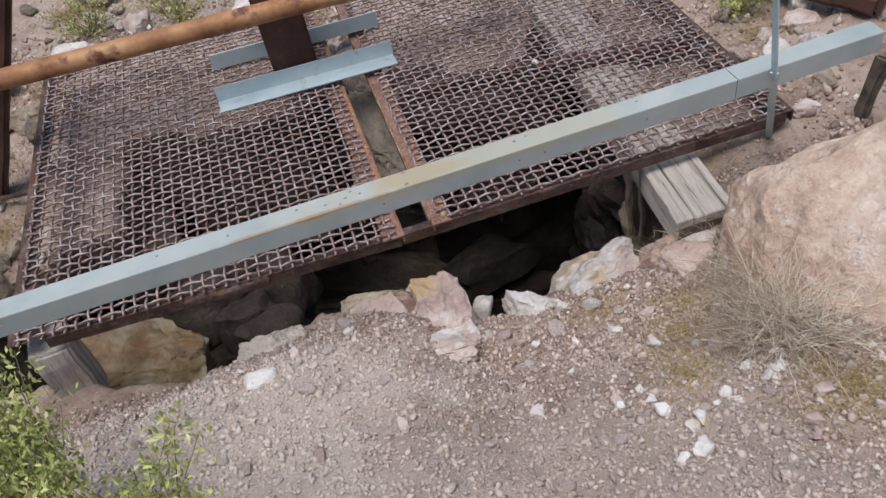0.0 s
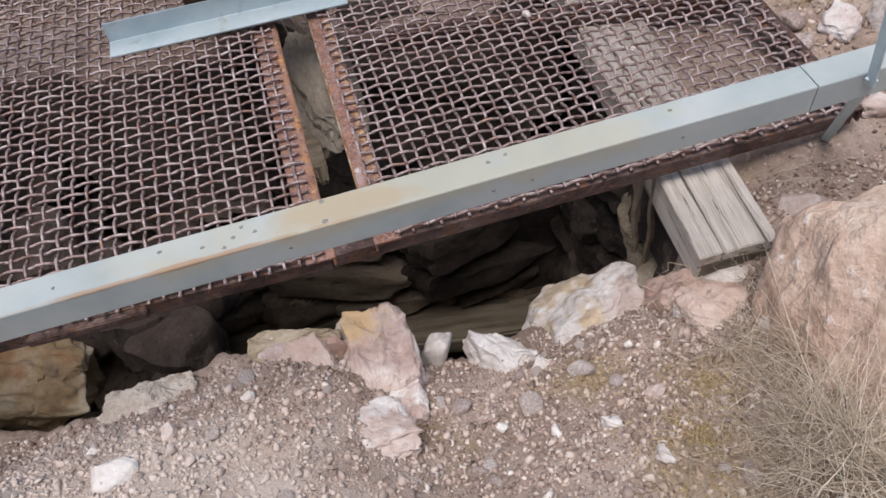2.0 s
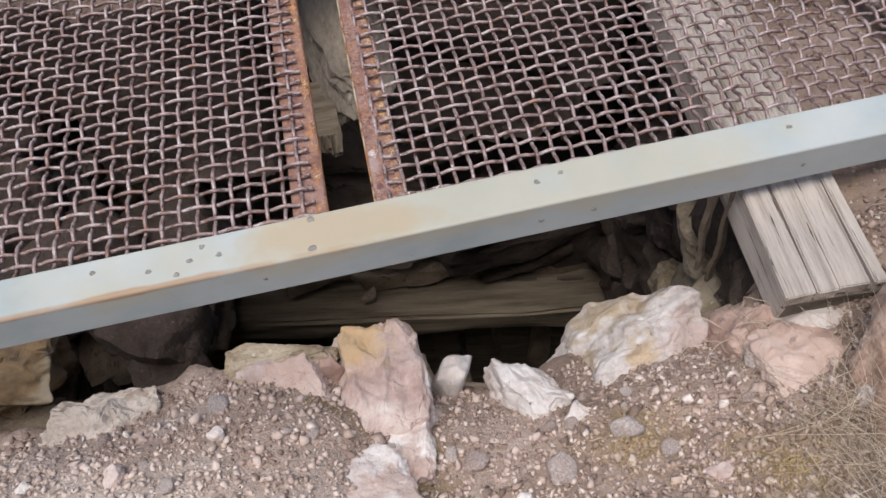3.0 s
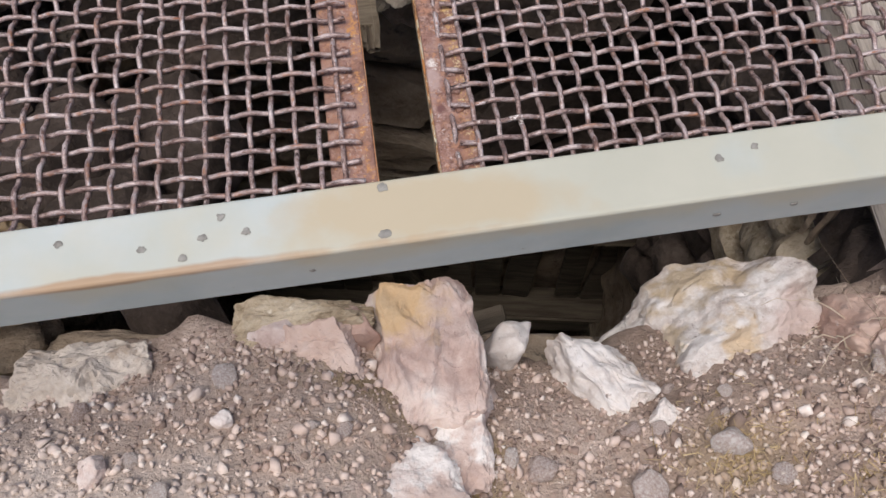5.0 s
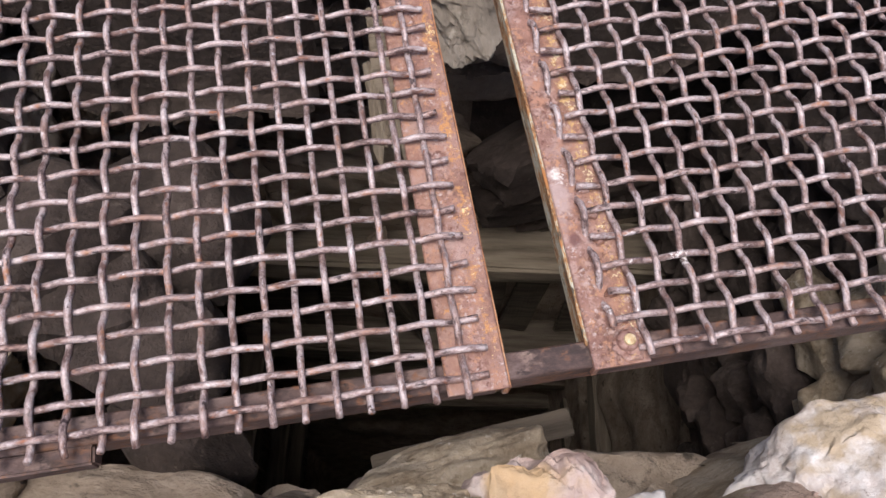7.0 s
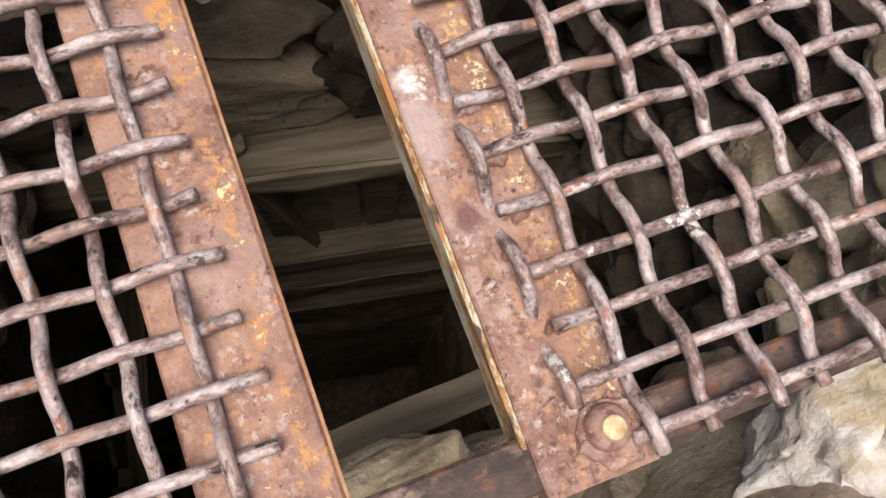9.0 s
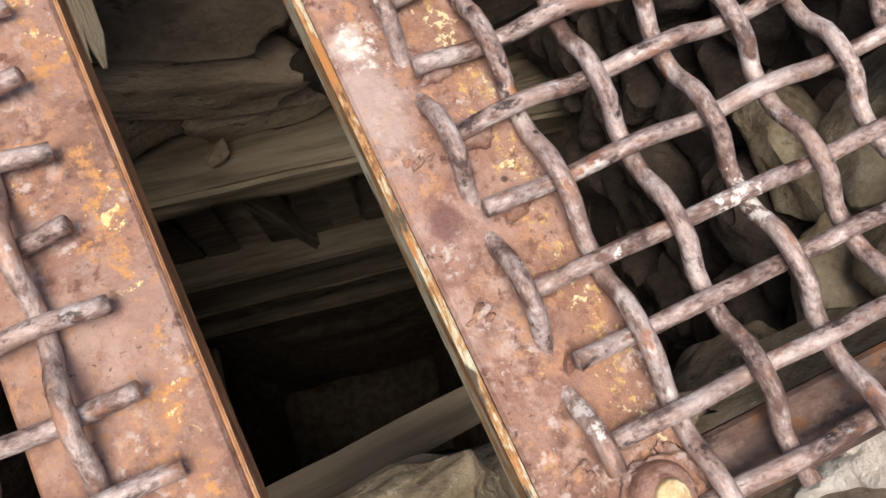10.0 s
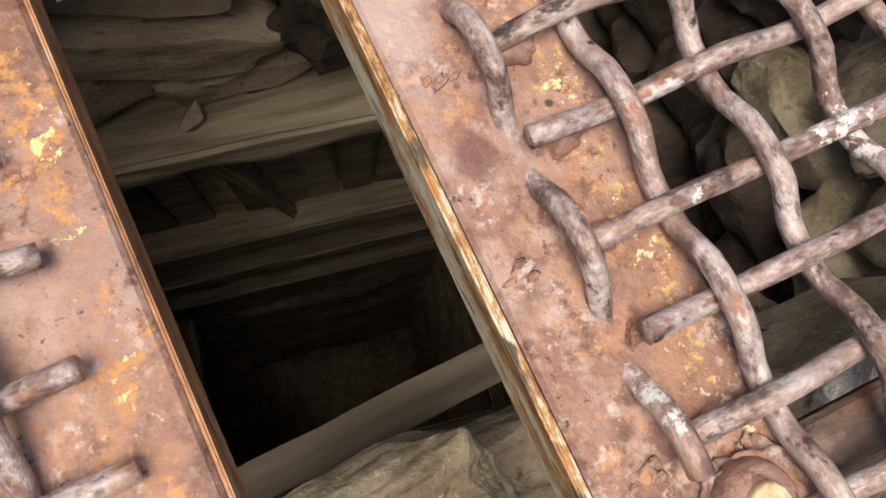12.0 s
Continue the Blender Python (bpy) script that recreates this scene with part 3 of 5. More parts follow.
for j in range(len(GY) - 1):
    for i in range(len(GX) - 1):
        q = [gkeep.get(k) for k in ((i, j), (i + 1, j), (i + 1, j + 1), (i, j + 1))]
        if None not in q:
            gf.append(q)
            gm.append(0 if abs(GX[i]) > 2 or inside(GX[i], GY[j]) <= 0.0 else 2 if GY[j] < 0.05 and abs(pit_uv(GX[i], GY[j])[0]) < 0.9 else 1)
ground = tagged(from_data("ground", gv, gf, DIRT, smooth=True), "pinkish grey gravelly dirt bank round an open mine pit", "ground", kind="structure")

# faces of the sheet inside the pit take the earth with painted shade
ground.data.materials.append(SHADEDEARTH)
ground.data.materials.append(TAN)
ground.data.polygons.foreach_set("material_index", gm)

# pit walls and floor, set off from the grate by a small turn
PIT_DEPTH = -14.0
wv, wf = [], []
NU, NZ = 120, 110
ring = []
for k in range(NU):
    f = 4 * k / NU
    side, g = int(f), 2 * (f - int(f)) - 1
    hu, lo, hi = PIT_HALF[0] + 0.03, -0.76, PIT_BACK + 0.04
    w = lo + (hi - lo) * (g + 1) / 2
    west = hu + 0.45
    ring.append(((-west + (g + 1) / 2 * (hu + west), lo), (hu, w), (hu - (g + 1) / 2 * (hu + west), hi), (-west, lo + hi - w))[side])
for iz in range(NZ + 1):
    z = -0.42 + (PIT_DEPTH + 0.42) * iz / NZ
    for u, v in ring:
        x, y = pit_xy(u, v)
        b = 0.09 * noise.noise((x * 2.2, y * 2.2, z * 2.2)) + 0.035 * noise.noise((x * 7, y * 7, z * 7))
        s = 1 + b
        x, y = pit_xy(u * s, v * s)
        wv.append((x, y, z))
for iz in range(NZ):
    for k in range(NU):
        a, b = iz * NU + k, iz * NU + (k + 1) % NU
        wf.append((a, a + NU, b + NU, b))
wf.append([NZ * NU + k for k in range(NU)])
pit_wall = tagged(from_data("pit_wall", wv, wf, PITROCK, smooth=True), "dusty brown rubble rock wall of the shaft", "wall", kind="structure")
# paints shade on the upper wall at the back and east
pit_wall.data.materials.append(SHADEDEARTH)
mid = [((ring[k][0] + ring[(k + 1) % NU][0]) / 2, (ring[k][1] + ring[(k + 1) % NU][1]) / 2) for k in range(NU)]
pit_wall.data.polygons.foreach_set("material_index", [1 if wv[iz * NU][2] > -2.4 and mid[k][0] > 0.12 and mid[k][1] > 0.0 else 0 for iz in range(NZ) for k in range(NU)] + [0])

# stones that stick out of the pit walls: flat slabs laid in rough courses
rng = random.Random(5)
stone_meshes = []
for k in range(9):
    bm = rock_bm(300 + k, 0.20, 0.16, 0.11, cuts=22, detail=3, fine=0.045, boxy=0.6, soften=1)
    me = bpy.data.meshes.new("stone")
    bm.to_mesh(me)
    bm.free()
    me.materials.append(PITROCK)
    me.shade_smooth()
    me.set_sharp_from_angle(angle=radians(38))
    stone_meshes.append(me)
# darker copies of the stones, with the pit's shade in their colour
shaded_meshes = []
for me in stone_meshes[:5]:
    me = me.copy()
    me.materials[0] = SHADEDEARTH
    shaded_meshes.append(me)
tan_meshes = []
for me in stone_meshes[:5]:
    me = me.copy()
    me.materials[0] = TAN
    tan_meshes.append(me)
for side in range(4):
    hu = PIT_HALF[0]
    g0, g1 = (-hu, hu) if side % 2 == 0 else (-0.72, PIT_BACK)
    z = (-0.78, -0.45, -0.62, -0.45)[side]
    while z > -2.5:
        h = rng.uniform(0.8, 1.4) if side != 2 else rng.uniform(1.5, 2.4)
        g = g0 + rng.uniform(0, 0.1)
        while g < g1:
            w = rng.uniform(0.6, 1.1) if side == 1 else rng.uniform(0.8, 1.8) if side != 2 else rng.uniform(1.5, 2.8)
            off = rng.uniform(0.01, 0.07) if side != 2 else rng.uniform(0.0, 0.05)
            west = 0.44 * ease((0.30 - g) / 0.2)
            u, v = ((g, -0.70 - off), (hu + off, g), (g, PIT_BACK + off), (-hu - off - west, g))[side]
            x, y = pit_xy(u, v)
            # place picks the colour: tan band, painted shade higher up, plain pit rock
            ob = new("stone", rng.choice(tan_meshes if side == 1 and g < 0.0 and -1.25 < z < -0.66 else shaded_meshes if z > (-0.7, -2.4 if g > 0.0 or z < -1.25 else -0.7, -2.4 if u > 0.12 else -0.9, -0.7)[side] else stone_meshes))
            ob.parent = pit_wall
            ob.matrix_world = pose(x, y, z, rng.uniform(-14, 14), rng.uniform(-14, 14), rng.uniform(-20, 20) + (90 if side % 2 else 0)) @ Matrix.Diagonal((w, rng.uniform(0.8, 1.2), h, 1))
            g += 0.33 * w
        z -= 0.185 * h

# rock that juts out of the west side below the panel
for x, y, z, a, b, c, turn in ((-0.98, 0.30, -0.66, 0.16, 0.15, 0.18, 10), (-0.88, 0.22, -0.70, 0.17, 0.16, 0.22, -20), (-1.12, 0.42, -0.60, 0.24, 0.20, 0.20, 30), (-0.86, 0.02, -0.80, 0.14, 0.12, 0.20, 5), (-0.82, 0.48, -0.72, 0.20, 0.18, 0.20, 50), (-1.30, 0.62, -0.5, 0.2, 0.2, 0.18, 0)):
    ob = new("stone", rng.choice(shaded_meshes))
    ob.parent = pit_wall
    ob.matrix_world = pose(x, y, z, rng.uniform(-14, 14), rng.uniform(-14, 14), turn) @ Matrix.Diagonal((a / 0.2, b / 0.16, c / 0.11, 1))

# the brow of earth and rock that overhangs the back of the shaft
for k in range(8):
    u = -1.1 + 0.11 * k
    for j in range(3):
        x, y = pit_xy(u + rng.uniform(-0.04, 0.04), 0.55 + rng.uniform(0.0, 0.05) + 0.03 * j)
        ob = new("stone", rng.choice(shaded_meshes))
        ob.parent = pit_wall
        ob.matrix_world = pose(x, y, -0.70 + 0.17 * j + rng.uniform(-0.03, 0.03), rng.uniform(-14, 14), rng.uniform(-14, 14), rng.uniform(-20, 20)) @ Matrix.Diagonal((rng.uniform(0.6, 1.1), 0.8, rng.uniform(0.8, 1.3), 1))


def timber(name, a, b, wide, tall, material, seed, parent=None, roll=0.0, rough=0.012, label="", bevel=0.02):
    """A rough-hewn timber from a to b (its axis)."""
    a, b = Vector(a), Vector(b)
    n = (b - a).length
    bm = box_bm(0, n, -wide / 2, wide / 2, -tall / 2, tall / 2, bevel, 7, rough, seed)
    ob = part(name, bm, material, parent, label)
    d = (b - a).normalized()
    ob.matrix_world = Matrix.Translation(a) @ d.to_track_quat("X", "Z").to_matrix().to_4x4() @ pose(0, 0, 0, roll)
    return ob


def across(v, z, u0=-1.15, u1=1.15):
    (xa, ya), (xb, yb) = pit_xy(u0, v), pit_xy(u1, v)
    return (xa, ya, z), (xb, yb, z)


def along(u, z, v0=-0.8, v1=0.8):
    (xa, ya), (xb, yb) = pit_xy(u, v0), pit_xy(u, v1)
    return (xa, ya, z), (xb, yb, z)


# timber sets in the shaft, one below the other
SETS = ((-2.70, 0.815, 1.24, 0.2, 0.30), (-4.30, 0.83, 1.22, 0.24, 0.26), (-5.45, 0.90, 1.22, 0.2, 0.2), (-6.4, 0.92, 1.24, 0.2, 0.2))
for k, (z, v, u, t, w) in enumerate(SETS):
    timbers = tagged(new("timber_set"), "old dusty timber frame set round the shaft", "timber frame", "timber sets of the shaft")
    timbers.location = (*pit_xy(0, 0), z)
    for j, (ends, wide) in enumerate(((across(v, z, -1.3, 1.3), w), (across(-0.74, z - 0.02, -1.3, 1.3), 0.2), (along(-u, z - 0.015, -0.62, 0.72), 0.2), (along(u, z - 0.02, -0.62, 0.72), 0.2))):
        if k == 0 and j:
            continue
        # below the ledge, shade is painted in by the darker timber colour
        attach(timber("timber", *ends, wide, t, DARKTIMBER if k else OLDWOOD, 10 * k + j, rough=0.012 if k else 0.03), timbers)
rock("rock", 31, (*pit_xy(-0.28, 0.80), -2.55), (0.085, 0.06, 0.05), PITROCK, (0, 0, 10), 14, 3, "pale stone lying on the timber ledge of the shaft")
rock("rock", 33, (*pit_xy(-0.50, 0.93), -2.36), (0.17, 0.08, 0.24), PITROCK, (4, 6, 10), 14, 3, "flat upright slab standing on the timber ledge", boxy=0.6)
rock("rock", 35, (*pit_xy(0.08, 0.96), -2.4), (0.13, 0.09, 0.2), PITROCK, (0, 6, -8), 16, 3, "grey stone standing on the timber ledge")
rock("rock", 36, (*pit_xy(0.32, 0.95), -2.43), (0.12, 0.09, 0.17), PITROCK, (0, -6, -18), 16, 3, "grey stone standing on the timber ledge")
# lagging boards behind the timbers
for k in range(13):
    x, y = pit_xy(-1.15 + 0.19 * k, 0.895)
    if k % 6 == 4:
        continue
    wide = rng.uniform(0.085, 0.10)
    # boards share the timber colour that has the shaft's shade in it
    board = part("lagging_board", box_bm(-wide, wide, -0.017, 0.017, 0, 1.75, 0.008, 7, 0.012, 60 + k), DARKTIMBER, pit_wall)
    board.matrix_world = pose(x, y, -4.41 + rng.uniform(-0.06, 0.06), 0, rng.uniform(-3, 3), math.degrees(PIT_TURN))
for k in range(17):
    v = -0.66 + 0.09 * k
    for s in (-1, 1):
        x, y = pit_xy(s * 1.27, v)
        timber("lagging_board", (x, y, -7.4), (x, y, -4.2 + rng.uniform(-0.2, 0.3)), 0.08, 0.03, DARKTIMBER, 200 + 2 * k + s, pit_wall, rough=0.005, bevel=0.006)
x, y = pit_xy(-0.05, 0.86)
tagged(timber("prop", (x - 0.24, y, -3.0), (x + 0.0, y - 0.02, -4.15), 0.15, 0.05, DARKTIMBER, 301), "slanting board between the shaft timbers", "board")

# ---- the mesh grate ----
P = 0.038
WIRE_R = 0.0045
WARP, WEFT = 0.0058, 0.0032


def wire_mesh(name, count, phase, amp, tail0, tail1, shape=1.7, seed=0):
    """A crimped wire along +x with count crossings one pitch apart from 0, and tails past the ends."""
    pts = []
    per = 6
    top = math.tanh(shape)
    s = -tail0
    end = (count - 1) * P + tail1
    n = int((end + tail0) / (P / per))
    for k in range(n + 1):
        s = -tail0 + (end + tail0) * k / n
        w = math.cos(math.pi * (s / P + phase))
        pts.append((s, 0.0007 * noise.noise((s * 30, seed, 0)), amp * math.tanh(shape * w) / top))
    v, f = tube_data(pts, WIRE_R)
    me = bpy.data.meshes.new(name)
    me.from_pydata(v, [], f)
    me.update()
    me.polygons.foreach_set("use_smooth", [True] * len(me.polygons))
    me.materials.append(WIRE)
    return me


def panel(x0, cols, y0, rows, tail_w, tail_e, parity, seed, label, tail_s=0.021):
    """A woven panel: warp wires at x0 + k P, weft wires at y0 + k P."""
    rng = random.Random(seed)
    grate = tagged(new("steel_grate"), label, "grate", "mesh panels over the pit")
    grate.location = (x0, y0, 0)
    warp = [wire_mesh("wire", rows, ph, WARP, tail_s, 0.024, 1.5, ph) for ph in (0, 1)]
    weft = [[wire_mesh("wire", cols, ph, WEFT, tail_w + d, tail_e + d * 0.7, 1.1, 5 + ph + 3 * e) for e, d in enumerate((0.0, 0.006, -0.005))] for ph in (0, 1)]
    for i in range(cols):
        ob = new("wire", warp[(i + parity) % 2])
        ob.parent = grate
        ob.matrix_local = pose(i * P + rng.gauss(0, 0.0008), 0, 0, 0, 0, 90 + rng.gauss(0, 0.06))
    for j in range(rows):
        ob = new("wire", weft[(j + parity + 1) % 2][rng.choice((0, 0, 1, 2))])
        ob.parent = grate
        ob.matrix_local = pose(0, j * P + rng.gauss(0, 0.0008), 0, 0, 0, rng.gauss(0, 0.06))
    return grate


def add_angle(parent, a, length, wide, tall, turn, flip=1, material=None, thick=0.006):
    ob = part("angle_iron", angle_bm(length, wide, tall, thick, flip), material or FLANGE)
    ob.matrix_basis = pose(*a, 0, 0, turn)
    return attach(ob, parent)


FLZ = -0.0105
LFLANGE = flange_rust("rusty_flange_with_ochre")
stain(LFLANGE, (0.9, 0.014, 0), (1.8, 0.016, 0.02), (0.28, 0.15, 0.11), 0.4, 0.7, 45)
stain(LFLANGE, (0.9, 0.064, 0), (1.8, 0.012, 0.02), (0.30, 0.165, 0.115), 0.4, 0.7, 60)
flecks(LFLANGE, (0.9, 0.013, 0), (1.8, 0.014, 0.03), (0.46, 0.225, 0.085), 110, 0.64, 0.74, 0.16)
flecks(LFLANGE, (0.9, 0.045, 0), (1.8, 0.03, 0.03), (0.37, 0.21, 0.13), 60, 0.64, 0.78, 0.08)
flecks(LFLANGE, (0.9, 0.012, 0), (1.8, 0.012, 0.03), (0.70, 0.52, 0.26), 170, 0.735, 0.775, 0.16)
# warp wire k of the right panel stands at column k - 3; the mark on the wires is column 0, row 0
right_grate = panel(-3 * P, 36, -3 * P, 47, -0.006, 0.02, 1, 3, "rusty woven wire mesh panel in an angle iron frame", 0.013)
left_grate = panel(-0.306 - 33 * P, 34, -0.123, 47, 0.009, 0.029, 1, 4, "rusty woven wire mesh panel with its wire ends over the flange")
kids = list(right_grate.children)
# the corner wires stop short of the bolt
kids[0].data = wire_mesh("wire", 46, 0, 0.0105, 0.010, 0.024, 1.5, 1)
kids[0].matrix_basis = pose(0, P, -0.005, 0, 0, 90)
kids[36].data = wire_mesh("wire", 35, 1, WEFT, 0.012, 0.02, 1.1, 5)
kids[36].matrix_basis = pose(P, 0, 0)
for k, m in ((3, MARKED), (36 + 3, MARKED), (0, SMEARED)):
    me = kids[k].data.copy()
    me.materials[0] = m
    kids[k].data = me
add_angle(right_grate, (-0.1455, -0.131, FLZ), 1.86, 0.0715, 0.030, 90, -1)
add_angle(left_grate, (-0.2525, -0.136, FLZ), 1.86, 0.076, 0.032, 90.4, 1, LFLANGE)
lip = part("rusty_edge", box_bm(0, 1.855, -0.0022, 0, -0.031, -0.002, 0.0008, 6, 0.0005), ORANGE, None, "orange brown rusty edge of the flange")
lip.matrix_basis = pose(-0.2525, -0.136, FLZ, 0, 0, 90.4)
attach(lip, left_grate)
edge = part("painted_edge", box_bm(0.030, 1.855, 0, 0.004, -0.043, -0.002, 0.001, 6, 0.0006), PEEL, None, "peeling pale paint on the rusty edge")
edge.matrix_basis = pose(-0.1457, -0.129, FLZ, 0, 0, 90)
attach(edge, right_grate)
add_angle(right_grate, (1.262, -0.128, FLZ), 1.86, 0.07, 0.05, 90, 1, FRAME)
add_angle(left_grate, (-1.60, -0.128, FLZ), 1.86, 0.07, 0.05, 90, -1, FRAME)
add_angle(right_grate, (-0.07, 1.70, FLZ - 0.001), 1.26, 0.07, 0.05, 0, -1, FRAME)
add_angle(left_grate, (-1.53, 1.70, FLZ - 0.001), 1.2, 0.07, 0.05, 0, -1, FRAME)

# the western panel lies a little higher at its far side
TILT = Matrix.Translation((-0.2525, 0, FLZ)) @ pose(0, 0, 0, 0, 2.3, 0) @ Matrix.Translation((0.2525, 0, -FLZ))
left_grate.matrix_basis = TILT @ left_grate.matrix_basis

# the front angles on which the panels lie
BARS = "angle irons under the front edge of the grate"
bar_east = tagged(part("support_angle", angle_bm(1.50, 0.034, 0.046, 0.007, 1, 24), FRAME), "long dark rusty angle iron under the front edge of the grate", "angle iron", BARS)
bar_east.matrix_world = pose(-0.262, -0.1255, FLZ - 0.0072)
bar_west = tagged(part("support_angle", angle_bm(1.22, 0.034, 0.046, 0.007, 1, 24), FRAME), "tilted dark rusty angle iron under the front edge of the grate", "angle iron", BARS)
bar_west.matrix_world = TILT @ pose(-1.484, -0.1290, FLZ - 0.0072)
doubler = tagged(part("steel_flat", box_bm(-1.03, -0.737, -0.152, -0.1295, -0.047, -0.0185, 0.003, 3, 0.002), FRAME), "short rusty steel flat fixed to the front angle", "steel bar")
doubler.matrix_world = TILT

# bolt, weld scars and white crust on the right panel's flange


def disc_bm(r, h, sides=20, dome=0.0, rings=4):
    bm = bmesh.new()
    last = None
    prof = [(r, 0), (r, h * 0.6), (r * 0.93, h)] + [(r * 0.93 * math.cos(a), h + dome * math.sin(a)) for a in [math.pi / 2 * k / rings for k in range(1, rings)]]
    for rr, z in prof:
        cur = [bm.verts.new((rr * math.cos(2 * math.pi * s / sides), rr * math.sin(2 * math.pi * s / sides), z)) for s in range(sides)]
        if last:
            for s in range(sides):
                bm.faces.new((last[s], last[(s + 1) % sides], cur[(s + 1) % sides], cur[s]))
        last = cur
    bm.faces.new(last)
    return bm


bolt = tagged(new("bolt"), "rusty dome headed bolt through the flange", "bolt")
bolt.location = (-0.099, -0.103, FLZ)
part("collar", rock_bm(801, 0.0235, 0.025, 0.009, 20, 4, 0.25, 0.09), FLANGE, bolt, "lumpy rusted weld collar", smooth=True)
part("head", disc_bm(0.0145, 0.010, 20, 0.004), FLANGE, bolt, smooth=True)
stud = part("stud", disc_bm(0.0078, 0.004, 14, 0.0015), STUD, bolt, "ochre rusted stud end")
stud.location = (0.001, -0.001, 0.0115)


def crust(name, place, size, seed, material, parent, thick=0.0022):
    bm = bmesh.new()
    c = bm.verts.new((0, 0, thick))
    n = 26
    inner, outer = [], []
    for k in range(n):
        w = 2 * math.pi * k / n
        r = 1 + 0.5 * noise.noise((math.cos(w) * 1.6 + seed, math.sin(w) * 1.6, seed)) + 0.18 * noise.noise((math.cos(w) * 6, math.sin(w) * 6 + seed, 2))
        outer.append(bm.verts.new((size[0] * r * math.cos(w), size[1] * r * math.sin(w), 0)))
        inner.append(bm.verts.new((size[0] * r * 0.8 * math.cos(w), size[1] * r * 0.8 * math.sin(w), thick * (0.8 + 0.4 * noise.noise((k, seed, 3))))))
    for k in range(n):
        j = (k + 1) % n
        bm.faces.new((outer[k], outer[j], inner[j], inner[k]))
        bm.faces.new((inner[k], inner[j], c))
    ob = part(name, bm, material, None, smooth=True)
    ob.parent = parent
    ob.matrix_parent_inverse = parent.matrix_basis.inverted()
    ob.matrix_basis = Matrix.Translation(place)
    return ob


for k, (x, y, sx, sy, turn) in enumerate(((-0.133, -0.002, 0.0085, 0.0042, 18), (-0.129, 0.075, 0.008, 0.0034, 30), (-0.126, -0.081, 0.0075, 0.005, 10), (-0.112, 0.088, 0.004, 0.003, 0), (-0.09, -0.088, 0.004, 0.004, 0))):
    for j in range(4):
        a = 1.7 * j + k
        bm = rock_bm(700 + 10 * k + j, sx * (0.8 if j == 0 else 0.42), sy * (0.8 if j == 0 else 0.5), 0.0022, 16, 3, 0.3, 0.10)
        scar = part("weld_scar", bm, FLANGE, None, smooth=True)
        scar.matrix_basis = pose(x + (0.75 * sx * math.cos(a) if j else 0), y + (0.75 * sy * math.sin(a) if j else 0), FLZ + 0.0004, 0, 0, turn)
        attach(scar, right_grate)
for k, y in enumerate((-0.002, 0.036, -0.038, 0.074, 0.112, -0.076)):
    crust("weld", (-0.103 + 0.004 * (k % 2), y, FLZ + 0.0005), (0.009, 0.0055), 21 + k, FLANGE, right_grate, 0.006)
for k, (x, y) in enumerate(((0.531, 0.601), (0.768, 0.31))):
    tagged(rock("pebble", 70 + k, (x, y, 0.012), (0.016, 0.02, 0.011), WHITE, cuts=14, detail=2), "small white stone lying on the mesh", "stone")

# galvanised angles and brown column standing on the grate
for y, flip, turn in ((0.955, 1, 0.6), (1.235, -1, 0.6)):
    ob = tagged(part("galvanised_angle", angle_bm(0.79, 0.088, 0.075, 0.007, flip, 10, 0.0), ANGLE), "pale galvanised angle lying across the mesh at the column foot", "angle iron", "angles at the column foot")
    ob.matrix_world = pose(-0.795, y, 0.034, 0, 1.3, turn) @ Matrix.Diagonal((1, -1, -1, 1))
tagged(part("steel_column", box_bm(-0.53, -0.335, 0.99, 1.193, 0.012, 1.6, 0.012, 5, 0.003), COLUMN), "dark brown square column standing on the grate", "column")
v, f = tube_data([(-3.0 + 0.2 * k, 0.935, 0.452 - 0.0054 * k + 0.006 * noise.noise((k, 1, 1))) for k in range(19)], 0.041, 16)
tagged(from_data("rusty_pipe", v, f, PIPE, smooth=True), "orange rusty pipe rail beside the column", "pipe")

# ---- the rail in front ----
SPOT = surface("dark_spot", [(0.2, (0.16, 0.155, 0.14)), (0.7, (0.30, 0.295, 0.27))], 80, (0.6, 0.8), 0.2, 300, bump_dist=0.0005)
rail_long = tagged(part("rail", bar_bm(3.19, 0.036), RAILM), "pale blue galvanised square rail with yellow rust stains", "rail", "rails along the pit")
rail_long.matrix_world = pose(0, -0.3765, 0.4047, 0, -0.6, 0.09) @ Matrix.Translation((-2.4, 0, 0))
rail_short = tagged(part("rail", bar_bm(0.49, 0.036, 0.004, 10), RAILM), "short pale galvanised rail piece butted to the long one", "rail", "rails along the pit")
rail_short.matrix_world = pose(0.793, -0.3752, 0.413, 0, -0.6, 0.6)
for k, (x, y) in enumerate(((-0.231, -0.351), (-0.391, -0.359), (-0.409, -0.379), (-0.366, -0.379), (-0.428, -0.398), (-0.468, -0.383), (-0.233, -0.402), (0.142, -0.361), (0.104, -0.369), (-0.549, -0.365), (-0.75, -0.38), (0.49, -0.365), (-0.95, -0.37))):
    crust("rust_spot", (x, y, 0.4414 + 0.0105 * x), (0.0058, 0.005) if k in (0, 6) else (0.0042, 0.0038), 40 + k, SPOT, rail_long, 0.0008)
for k, x in enumerate((-0.93, -0.31, 0.10, 0.502, 0.18)):
    spot = crust("rust_spot", (0, 0, 0), (0.004, 0.0038), 60 + k, SPOT, rail_long, 0.0008)
    spot.matrix_basis = pose(x, -0.4128, 0.405 + 0.0105 * x, 90)
brace = tagged(new("steel_stake"), "thin grey steel stake leaning against the rail", "stake")
brace.location = (1.205, -0.095, -0.16)
